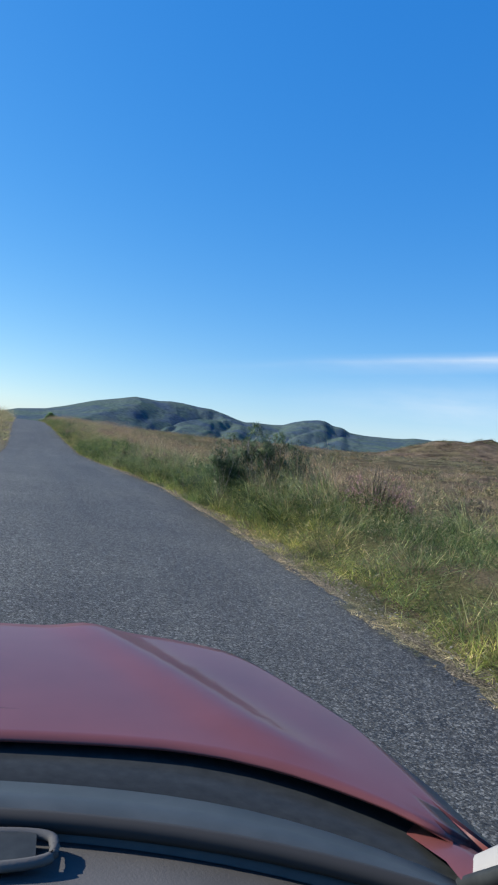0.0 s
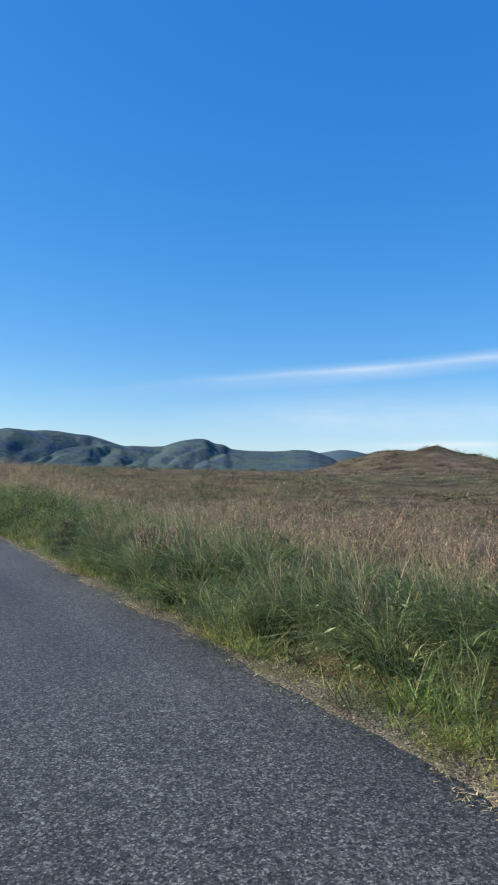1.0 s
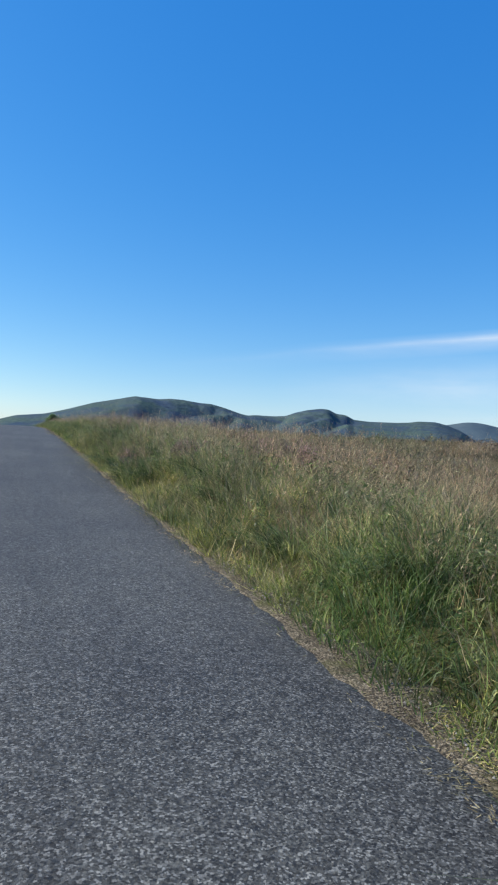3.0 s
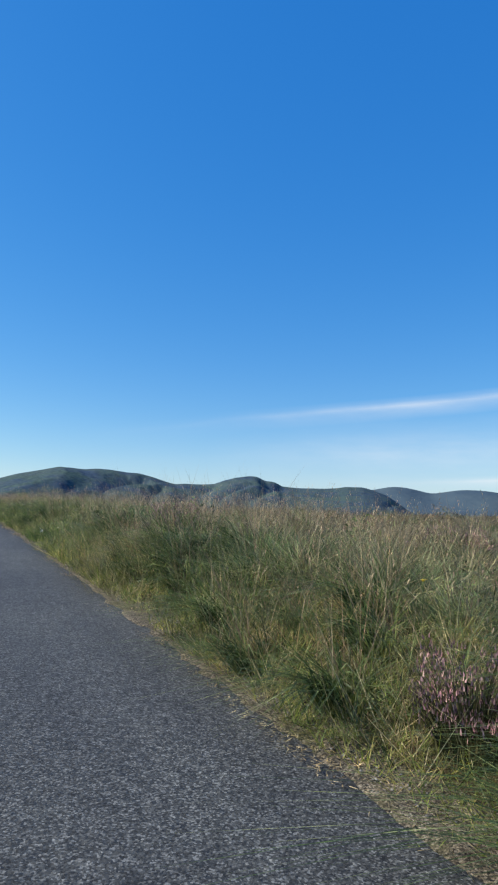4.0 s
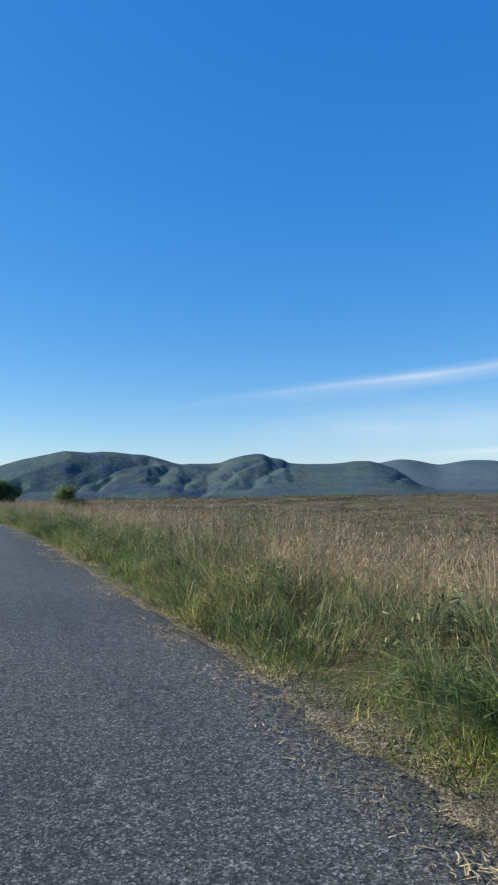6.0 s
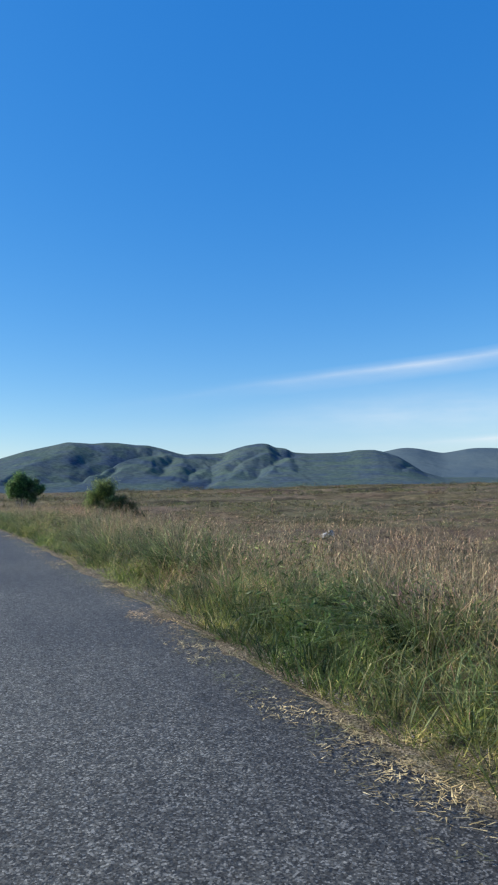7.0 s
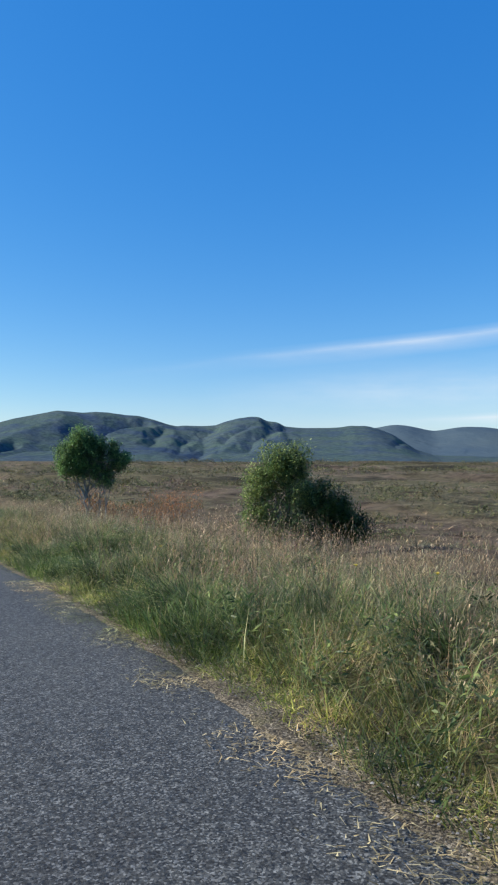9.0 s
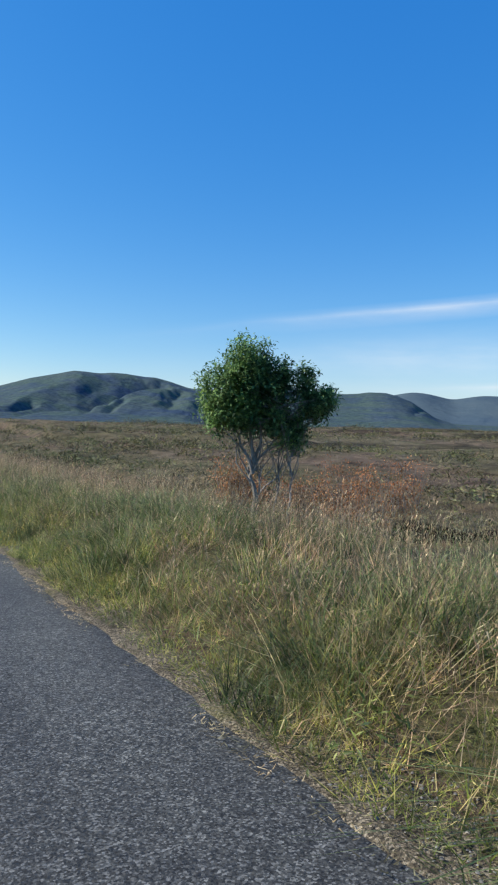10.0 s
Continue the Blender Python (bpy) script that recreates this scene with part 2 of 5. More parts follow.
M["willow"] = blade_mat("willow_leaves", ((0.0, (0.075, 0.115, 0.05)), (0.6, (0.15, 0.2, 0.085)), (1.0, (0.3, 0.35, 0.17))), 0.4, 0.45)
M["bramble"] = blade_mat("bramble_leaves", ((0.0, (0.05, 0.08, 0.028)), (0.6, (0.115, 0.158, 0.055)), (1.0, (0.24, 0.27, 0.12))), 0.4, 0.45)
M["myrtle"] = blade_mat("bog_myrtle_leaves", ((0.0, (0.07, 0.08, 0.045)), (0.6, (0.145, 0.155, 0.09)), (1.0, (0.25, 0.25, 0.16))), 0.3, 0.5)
# willow leaves again, darkened for the shadow cast over the second bush
M["shade_leaf"] = blade_mat("shaded_willow_leaves", ((0.0, (0.03, 0.055, 0.02)), (1.0, (0.085, 0.12, 0.04))), 0.3, 0.5)
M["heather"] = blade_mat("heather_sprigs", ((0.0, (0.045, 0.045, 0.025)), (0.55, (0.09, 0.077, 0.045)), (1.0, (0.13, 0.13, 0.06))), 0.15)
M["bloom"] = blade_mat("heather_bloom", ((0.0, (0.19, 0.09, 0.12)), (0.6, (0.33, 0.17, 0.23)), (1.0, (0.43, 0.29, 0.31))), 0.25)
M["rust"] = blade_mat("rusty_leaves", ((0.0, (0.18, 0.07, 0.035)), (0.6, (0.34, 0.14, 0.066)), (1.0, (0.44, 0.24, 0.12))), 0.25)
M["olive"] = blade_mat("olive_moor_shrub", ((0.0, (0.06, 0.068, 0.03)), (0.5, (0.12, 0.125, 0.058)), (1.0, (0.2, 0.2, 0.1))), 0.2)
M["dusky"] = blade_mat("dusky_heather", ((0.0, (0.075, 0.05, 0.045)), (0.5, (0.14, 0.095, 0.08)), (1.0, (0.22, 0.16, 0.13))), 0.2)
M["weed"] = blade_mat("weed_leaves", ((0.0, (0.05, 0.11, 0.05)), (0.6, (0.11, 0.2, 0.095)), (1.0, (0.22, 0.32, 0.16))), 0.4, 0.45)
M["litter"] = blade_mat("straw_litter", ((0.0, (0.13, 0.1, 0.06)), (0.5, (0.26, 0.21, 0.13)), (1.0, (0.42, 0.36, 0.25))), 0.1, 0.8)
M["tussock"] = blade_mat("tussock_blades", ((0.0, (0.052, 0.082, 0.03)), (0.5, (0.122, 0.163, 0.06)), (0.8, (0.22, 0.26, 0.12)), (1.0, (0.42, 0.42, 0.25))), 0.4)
M["white_petal"] = Mat("white_petals").set(Base_Color=(0.78, 0.77, 0.72, 1), Roughness=0.6).m
M["petal"] = Mat("yellow_petals").set(Base_Color=(0.75, 0.55, 0.03, 1), Roughness=0.5).m

m = Mat("grey_bark")
m.color(m.ramp(m.noise(14, 5, stretch=(1, 1, 0.3)), ((0.3, (0.11, 0.095, 0.075)), (0.7, (0.34, 0.31, 0.27)))))
m.set(Roughness=0.85)
m.bump(m.noise(40, 4, stretch=(1, 1, 0.25)), 0.6, 0.01)
M["bark"] = m.m
m = Mat("pale_rock")
m.color(m.ramp(m.noise(6, 6), ((0.3, (0.26, 0.25, 0.23)), (0.55, (0.4, 0.39, 0.37)), (0.75, (0.54, 0.53, 0.5)))))
m.set(Roughness=0.85)
m.bump(m.noise(14, 6), 0.7, 0.03)
M["rock"] = m.m
m = Mat("black_peat")
m.color(m.ramp(m.noise(7, 6), ((0.3, (0.012, 0.009, 0.007)), (0.7, (0.045, 0.034, 0.026)))))
m.set(Roughness=0.95, Specular_IOR_Level=0.1)
m.bump(m.noise(16, 6), 0.9, 0.05)
M["peat"] = m.m
m = Mat("grey_gravel")
m.color(m.ramp(m.island(), ((0.0, (0.1, 0.095, 0.085)), (0.6, (0.22, 0.205, 0.18)), (1.0, (0.36, 0.34, 0.3)))))
m.set(Roughness=0.9)
M["gravel"] = m.m


# ---- shape of the land ----
def vnoise(x, y, seed=0):
    """Smooth value noise in -1..1 on numpy arrays."""
    x, y = np.asarray(x, float), np.asarray(y, float)
    xi, yi = np.floor(x), np.floor(y)
    fx, fy = x - xi, y - yi
    fx, fy = fx * fx * (3 - 2 * fx), fy * fy * (3 - 2 * fy)

    def h(a, b):
        v = np.sin(a * 127.1 + b * 311.7 + seed * 74.7) * 43758.5453
        return 2 * (v - np.floor(v)) - 1

    return (h(xi, yi) * (1 - fx) + h(xi + 1, yi) * fx) * (1 - fy) + (h(xi, yi + 1) * (1 - fx) + h(xi + 1, yi + 1) * fx) * fy


def fbm(x, y, seed=0, octaves=4):
    return sum(vnoise(x * 2**k, y * 2**k, seed + 9 * k) / 2**k for k in range(octaves))


FINE = np.arange(-80, 420, 0.5)


def table(ys, vs, soft=5):
    v = np.interp(FINE, ys, vs)
    k = np.exp(-(np.arange(-3 * soft, 3 * soft + 1) / soft) ** 2)
    return np.convolve(np.pad(v, 3 * soft, mode="edge"), k / k.sum(), mode="valid")


ROAD_Z = table((-80, 0, 6, 12, 18, 24, 32, 40, 50, 60, 70, 80, 87, 91, 97, 101, 104.5, 108, 112, 118, 124, 140, 180, 420),
               (-3.4, 0, 0.294, 0.487, 0.537, 0.501, 0.565, 0.958, 1.572, 2.083, 2.495, 2.783, 2.825, 2.85, 2.855, 2.79, 2.665, 2.48, 2.26, 2.02, 1.92, 1.9, 2.1, 2.3), 3)
EDGE_R = table((-80, 0, 6, 12, 18, 24, 32, 40, 50, 60, 70, 80, 90, 100, 110, 120, 130, 150, 200, 420),
               (-1.5, 2.42, 2.58, 2.745, 2.833, 2.873, 2.84, 2.795, 2.714, 2.725, 2.78, 2.843, 2.73, 2.468, 1.948, 1.0, -0.5, -5, -25, -150), 4)
WIDTH = table((-80, 5, 28, 44, 56, 420), (4.5, 4.3, 3.2, 2.98, 2.92, 3.0))


def road_z(y):
    return np.interp(y, FINE, ROAD_Z)


def edge_r(y):
    return np.interp(y, FINE, EDGE_R)


def edge_l(y):
    return np.interp(y, FINE, EDGE_R - WIDTH)


def smooth(t):
    t = np.clip(t, 0, 1)
    return t * t * (3 - 2 * t)


def land(x, y):
    """Height of the ground."""
    x, y = np.asarray(x, float), np.asarray(y, float)
    zr = road_z(y)
    ur, ul = x - edge_r(y), edge_l(y) - x
    far = np.hypot(x, y)
    plain = np.interp(y, (-300, 0, 40, 60, 90, 120, 200, 500, 1000, 5000), (1.8, 2.5, 2.9, 2.75, 2.3, 2.1, 2.4, 3.1, 3.8, 4.0))
    plain = plain + 0.22 * fbm(x / 14, y / 14, 3) * smooth((np.abs(x) - 4) / 14) + 1.0 * fbm(x / 75, y / 40, 5, 3) * smooth((far - 150) / 200) * (1 - 0.5 * smooth((far - 900) / 1500))
    bank = 0.16 * smooth((ur - 0.2) / 1.1) * np.interp(y, (0, 25, 38, 55, 68, 80, 102, 113, 130), (1.1, 1.4, 2.5, 2.5, 1.2, 0.6, 0.8, 2.2, 2.2)) - 0.25 * smooth((ur - 1.6) / 3) * smooth((y - 62) / 15)
    bank = bank - 0.5 * smooth((ur - 3.2) / 4) * smooth((y - 95) / 10) * (1 - smooth((y - 140) / 30))
    right = zr + bank + (plain - zr - bank) * smooth((ur - 2.0) / np.interp(y, (0, 60, 80), (38, 34, 22)))
    left = zr + 0.3 * smooth((ul - 0.3) / 1.2) + (plain - zr) * smooth((ul - 4) / 60)
    for at, rise_by in ((165, 0.5), (215, 0.7), (330, 1.0)):
        plain_bank = rise_by * smooth((y - at + 0.35 * x - 22 * fbm(x / 45, y / 45, at, 3)) / 3) * (x > 8) * (1 - smooth((y - at - 30) / 60))
        right = right + plain_bank
    z = np.where(ur > -0.5, right, np.where(ul > -0.5, left, zr))
    side = (x - 42) * 0.74 - (y - 57) * 0.67
    d = np.hypot(side / np.where(side < 0, 10.5, 15), ((x - 42) * 0.67 + (y - 57) * 0.74) / 13)
    z = z + (2.25 + 0.4 * fbm(x / 2.6, y / 2.6, 77, 3)) * (1 - smooth((d - 0.12) / 0.88)) ** 0.7 * (1 - 0.3 * smooth((side - 2) / 6)) + 0.35 * np.exp(-(((x - 47) / 4) ** 2 + ((y - 57) / 5) ** 2))
    z = z + 0.1 * fbm(x / 1.6, y / 1.6, 12, 3) * smooth((ur - 2.2) / 3) * (1 - smooth((far - 250) / 100))
    z = z + 0.07 * fbm(x / 1.7, y / 1.7, 8, 3) * smooth((np.maximum(ur, ul) - 0.4) / 1.0)
    inside = (ur < 0.05) & (ul < 0.05)
    return np.where(inside, zr - 0.12, z)


def grid_object(name, X, Y, Z, mat, smooth_shade=True):
    n, k = X.shape
    me = bpy.data.meshes.new(name)
    idx = np.arange(n * k).reshape(n, k)
    quads = np.stack([idx[:-1, :-1], idx[:-1, 1:], idx[1:, 1:], idx[1:, :-1]], -1).reshape(-1, 4)
    fill(me, np.stack([X, Y, Z], -1).reshape(-1, 3), quads, smooth_shade)
    me.materials.append(mat)
    return new(name, me)


def fill(me, verts, faces, smooth_shade=False):
    """Mesh from arrays; all faces have the same number of corners."""
    verts, faces = np.asarray(verts, np.float32), np.asarray(faces, np.int32)
    me.vertices.add(len(verts))
    me.vertices.foreach_set("co", verts.ravel())
    c = faces.shape[1]
    me.loops.add(faces.size)
    me.loops.foreach_set("vertex_index", faces.ravel())
    me.polygons.add(len(faces))
    me.polygons.foreach_set("loop_start", np.arange(len(faces), dtype=np.int32) * c)
    if smooth_shade:
        me.polygons.foreach_set("use_smooth", np.ones(len(faces), dtype=bool))
    me.update(calc_edges=True)
    me.validate()


gx = np.concatenate([-np.geomspace(14, 4900, 40)[::-1], np.arange(-13, -2.1, 0.6), np.arange(-2, 7, 0.25), np.arange(7, 30, 0.8), np.arange(30, 80, 1.5), np.geomspace(80, 4900, 60)])
gy = np.concatenate([-np.geomspace(30, 4900, 24)[::-1], np.arange(-28, 0, 1.5), np.arange(0, 135, 0.75), np.arange(135, 300, 2.5), np.geomspace(300, 4900, 70)])
GX, GY = np.meshgrid(gx, gy)
ground = tagged(grid_object("ground", GX, GY, land(GX, GY) - 0.06 * ((GX - edge_r(GY) < 0.2) & (edge_l(GY) - GX < 0.6)), M["moor"]), "brown and ochre peat moor under rough grass", "ground", kind="structure")

# road: cambered slab with a ragged right edge
ry = np.concatenate([np.arange(-30, 140, 0.25), np.arange(140, 300, 2)])
rag = 0.014 * fbm(ry / 1.3, ry * 0, 21) + 0.016 * vnoise(ry / 0.3, ry * 0, 4)
rag2 = 0.07 * fbm(ry / 1.4, ry * 0, 37)
cols = np.array([0, 0, 0.04, 0.15, 0.3, 0.5, 0.7, 0.85, 0.96, 1, 1])
RX, RY, RZ = [], [], []
for j, c in enumerate(cols):
    xl, xr = edge_l(ry) - rag2, edge_r(ry) + rag
    RX.append(xl + (xr - xl) * c + (-0.03 if j == 0 else 0.03 if j == len(cols) - 1 else 0))
    RY.append(ry)
    RZ.append(road_z(ry) + 0.03 * (1 - (2 * c - 1) ** 2) - (0.012 if j in (0, len(cols) - 1) else 0.0))
road = tagged(grid_object("road", np.array(RX).T, np.array(RY).T, np.array(RZ).T, M["asphalt"], False), "narrow grey road of coarse chipped asphalt", "road", kind="structure")

# strips of grit, moss and straw that spill over the asphalt's edge
vy = np.concatenate([np.arange(-30, 0, 0.5), np.arange(0, 135, 0.09), np.arange(135, 300, 2)])
for name, side in (("verge_right", 1), ("verge_left", -1)):
    off = np.array([-0.6, -0.5, -0.42, -0.34, -0.27, -0.2, -0.14, -0.09, -0.04, 0.01, 0.06, 0.12, 0.18, 0.25, 0.33, 0.42]) if side > 0 else np.array([-0.2, -0.1, 0.0, 0.2, 0.5, 0.8])
    yy = vy if side > 0 else ry
    e = edge_r(yy) if side > 0 else edge_l(yy)
    VX = np.array([e + side * o for o in off])
    VY = np.array([yy for o in off])
    spill = np.interp(yy, (0, 58, 68, 100, 108, 125), (0.08, 0.07, 0.08, 0.08, 0.07, 0.07))[None] * (1 + 0.5 * vnoise(VY / 2.3, VY * 0, 13))
    w = np.interp(VY, FINE, WIDTH)
    c = np.clip(-off[:, None] / w, 0, 1)
    crown = road_z(VY) + 0.03 * (1 - (2 * c - 1) ** 2)
    rough_z = 0.012 * fbm(VX / 0.4, VY / 0.4, 11, 2) + 0.01 * vnoise(VX / 0.11, VY / 0.13, 7)
    over = crown - 0.02 * np.clip(-off[:, None] / spill, 0, 2.5) + 0.008 + rough_z
    beside = land(VX, VY) + 0.006 + 0.7 * rough_z
    VZ = np.where(off[:, None] < 0.05, over, np.maximum(beside, road_z(VY) - 0.02))
    VZ[0] -= 0.03
    VZ[-1] -= 0.08
    if side > 0:
        VX, VY, VZ = VX[::-1], VY[::-1], VZ[::-1]
    tagged(grid_object(name, VX, VY, VZ, M["verge"]), "strip of gravel, moss and straw beside the road", "verge", kind="structure")

# bank of thatch and moss under the tall grass
bu, by = np.arange(0.3, 3.6, 0.22), np.arange(-20, 160, 0.45)
BY, BU = np.meshgrid(by, bu[::-1], indexing="ij")
BX = edge_r(BY) + BU + 0.25 * fbm(BY / 2.1, BU / 2.1, 44, 2) * smooth((BU - 1.5) / 1.5)
BZ = land(BX, BY) + 0.014 - 0.12 * smooth((BU - 3.0) / 0.6) - 0.03 * (BU < 0.4)
tagged(grid_object("verge_bank", BX[:, ::-1], BY[:, ::-1], BZ[:, ::-1], M["thatch"]), "grassy bank of olive and brown thatch", "verge", kind="structure")

# ---- hills on the skyline ----
RIDGE = ((-14, 52), (-8, 50), (-4, 56), (-1.2, 70), (0, 86), (2.1, 97), (3.8, 117), (5.8, 145), (7.8, 164), (9.0, 176), (10.2, 171), (10.9, 169), (11.8, 173), (12.7, 172), (14.2, 164.5), (15.2, 162), (16.1, 152), (17.5, 133), (18.1, 128), (18.6, 131),
         (20.2, 130), (21.1, 132), (22, 147), (22.9, 157), (24, 164), (24.6, 162), (25.2, 148), (26, 144.5), (26.6, 129), (28, 124.5), (30, 124.5), (31, 127), (31.7, 132), (33, 131), (33.8, 122), (34.9, 104), (35.6, 84), (36.6, 52), (38, 30), (60, 10))
FAR_RIDGE = ((26, 120), (31, 170), (34.3, 199), (35.1, 212), (35.6, 217), (36.4, 214), (37, 206), (37.8, 193), (38.6, 177), (39.2, 185), (40.2, 196), (40.8, 203), (42.5, 199), (45, 172), (50, 165), (56, 120), (64, 20))


def rise_of(f):
    return (f * f * (3 - 2 * f)) * 0.55 + 0.45 * np.clip(f, 0, 1) ** 0.8


def valley(a, f, d_foot, d_top, depth, left, right, points, blunt=1.15):
    """Depth of a valley with a broad shaded bank and a sunny bank. points: bearing, share of the skyline's height as it is seen."""
    g = np.linspace(0, 0.95, 200)
    seen = rise_of(g) * d_top / (d_foot + (d_top - d_foot) * g)
    pts = sorted((float(np.interp(s, seen, g)), az) for az, s in points)
    fs, azs = [p[0] for p in pts], [p[1] for p in pts]
    d = a - np.interp(f, fs, azs)
    t = np.where(d < 0, -d / left, d / right)
    ends = smooth((f - fs[0] + 0.06) / 0.12) * (1 - smooth((f - fs[-1] + 0.02) / 0.1))
    return depth * ends * np.clip(1 - t, 0, 1) ** blunt


def hill(name, ridge, d_foot, d_top, d_back, d_az, nr, mat, label, gully, valleys=()):
    az = np.arange(ridge[0][0], ridge[-1][0], d_az)
    rr = np.concatenate([np.linspace(d_foot, d_top, nr), np.linspace(d_top, d_back, nr // 4)[1:]])
    AZ, R = np.meshgrid(np.radians(az), rr)
    top = np.interp(np.degrees(AZ), [p[0] for p in ridge], [p[1] for p in ridge]) - 3
    k = np.exp(-(np.arange(-4, 5) / 1.8) ** 2)
    top = np.apply_along_axis(lambda q: np.convolve(np.pad(q, 4, mode="edge"), k / k.sum(), mode="valid"), 1, top)
    f = np.clip((R - d_foot) / (d_top - d_foot), 0, 1)
    back = np.clip((R - d_top) / (d_back - d_top), 0, 1)
    X, Y = R * np.sin(AZ), R * np.cos(AZ)
    body = np.where(R <= d_top, rise_of(f), 1 - smooth(back))
    z = 3 + top * body
    a = np.degrees(AZ)
    mid = np.where(back <= 0, 4 * f * (1 - f) ** 1.2, 0)
    # small spurs and runnels run down slantwise
    warp = 0.3 * fbm(X / 240, Y / 340, 71, 3)
    cut = 0
    for size, slant, amp, seed in ((150, 2.4, 0.9, 51), (70, 3.0, 0.8, 57), (34, 3.6, 0.5, 63), (17, 3.8, 0.3, 65)):
        s = X / size - slant * f * 130 / size + warp * 130 / size
        cut = cut + amp * (np.abs(vnoise(s, 170 / size * f + seed, seed)) * 1.3 - 0.5)
    broken = smooth((a - 6.5) / 4) * (1 - smooth((a - 25.5) / 3)) if valleys else 0 * a
    z = z + gully * mid * (0.16 + 0.84 * broken) * cut + 2.0 * mid * fbm(X / 90, Y / 90, 61, 2)
    ragged = a + 0.22 * fbm(X / 60, Y / 130, 83, 3)
    for v in valleys:
        z = z - valley(ragged, f, d_foot, d_top, *v)
    return tagged(grid_object(name, X, Y, z, mat), label, "hill", kind="structure")


# depth, width of the shaded bank and of the sunny bank in degrees, course from the top down
VALLEYS = ((50, 5.2, 2.2, ((14.6, 0.9), (13.4, 0.8), (11.9, 0.73), (10.8, 0.64), (9.9, 0.52), (9.1, 0.38), (7.7, 0.3)), 1.0),
           (13, 1.1, 0.7, ((15.4, 0.93), (14.8, 0.9), (13.9, 0.83))),
           (11, 0.9, 0.9, ((17.2, 0.84), (16.6, 0.77), (16.2, 0.68), (16.0, 0.58), (15.7, 0.42))),
           (14, 2.0, 1.3, ((20.6, 0.93), (19.9, 0.77), (19.8, 0.58), (20.1, 0.42), (19.3, 0.28), (18.6, 0.12))),
           (8, 0.9, 0.8, ((18.6, 0.66), (18.1, 0.5), (17.6, 0.3))),
           (16, 1.7, 1.2, ((26.3, 0.93), (25.3, 0.82), (24.5, 0.68), (23.6, 0.48), (22.9, 0.3))),
           (8, 0.9, 0.8, ((24.2, 0.88), (23.0, 0.78), (22.0, 0.64), (21.4, 0.5))),
           (9, 0.7, 0.6, ((12.4, 0.5), (11.7, 0.36), (11.2, 0.22))),
           (7, 0.6, 0.5, ((10.6, 0.45), (9.9, 0.33), (9.4, 0.2))),
           (11, 1.6, 0.9, ((8.4, 0.34), (6.5, 0.28), (4.6, 0.16))),
           (13, 1.2, 0.6, ((6.0, 0.5), (5.0, 0.42), (3.9, 0.34))),
           (5, 0.6, 0.4, ((35.5, 0.86), (35.0, 0.66), (34.6, 0.5))))
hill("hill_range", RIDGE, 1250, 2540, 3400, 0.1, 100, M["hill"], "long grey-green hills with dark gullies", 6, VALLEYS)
hill("hill_range_far", FAR_RIDGE, 3200, 4050, 4700, 0.3, 30, M["far_hill"], "hills far behind the moor, tinted blue for haze", 10)

# thin streak of cirrus and low cloud over the far hills
def cloud(name, points, thick, density, seed, label):
    az = np.linspace(points[0][0], points[-1][0], 90)
    el = np.interp(az, [p[0] for p in points], [p[1] for p in points])
    rows = np.linspace(-1, 1, 9)
    A = np.radians(np.tile(az, (9, 1)))
    E = np.radians(el[None, :] + rows[:, None] * thick)
    D = 4750.0
    m = Mat(name)
    uv = m.n.new("ShaderNodeAttribute")
    uv.attribute_name = "span"
    sep = m.n.new("ShaderNodeSeparateXYZ")
    m.l.new(uv.outputs["Vector"], sep.inputs[0])
    soft = m.ramp(sep.outputs[1], ((0.0, (0, 0, 0)), (0.45, (0.55,) * 3), (0.62, (1, 1, 1)), (0.8, (0.3,) * 3), (1.0, (0, 0, 0))))
    ends = m.ramp(sep.outputs[0], ((0.0, (0, 0, 0)), (0.2, (0.12,) * 3), (0.45, (0.85,) * 3), (1.0, (0.6,) * 3)))
    mp = m.noise(0.004, 5, 0.6, stretch=(0.5, 0.5, 2.5))
    wisp = m.ramp(mp, ((0.3, (0.5,) * 3), (0.65, (1, 1, 1))))
    fac = m.mix(1.0, m.mix(1.0, soft, ends, "MULTIPLY"), wisp, "MULTIPLY")
    fac = m.mix(1.0, fac, (density,) * 3, "MULTIPLY")
    em = m.n.new("ShaderNodeEmission")
    em.inputs[0].default_value, em.inputs[1].default_value = (0.9, 0.95, 1.0, 1), 0.8
    tr = m.n.new("ShaderNodeBsdfTransparent")
    mx = m.n.new("ShaderNodeMixShader")
    m.l.new(fac, mx.inputs[0])
    m.l.new(tr.outputs[0], mx.inputs[1])
    m.l.new(em.outputs[0], mx.inputs[2])
    m.l.new(mx.outputs[0], m.n["Material Output"].inputs[0])
    ob = grid_object(name, D * np.sin(A) * np.cos(E), D * np.cos(A) * np.cos(E), D * np.sin(E), m.m)
    at = ob.data.attributes.new("span", "FLOAT_VECTOR", "POINT")
    u = np.tile(np.linspace(0, 1, 90), (9, 1))
    v = np.tile(np.linspace(0, 1, 9)[:, None], (1, 90))
    at.data.foreach_set("vector", np.stack([u, v, v * 0], -1).astype(np.float32).ravel())
    ob.visible_shadow = False
    return tagged(ob, label, "cloud", kind="structure")


cloud("backdrop_cirrus", ((10, 6.3), (18.1, 7.3), (22.7, 8.1), (32, 8.95), (38.7, 9.45), (47.7, 10.2), (70, 10.8)), 0.95, 0.62, 1, "thin white streak of cirrus cloud")
cloud("backdrop_veil", ((8, 3.4), (30, 4.6), (70, 5.2)), 4.4, 0.42, 2, "faint milky veil of high cloud")
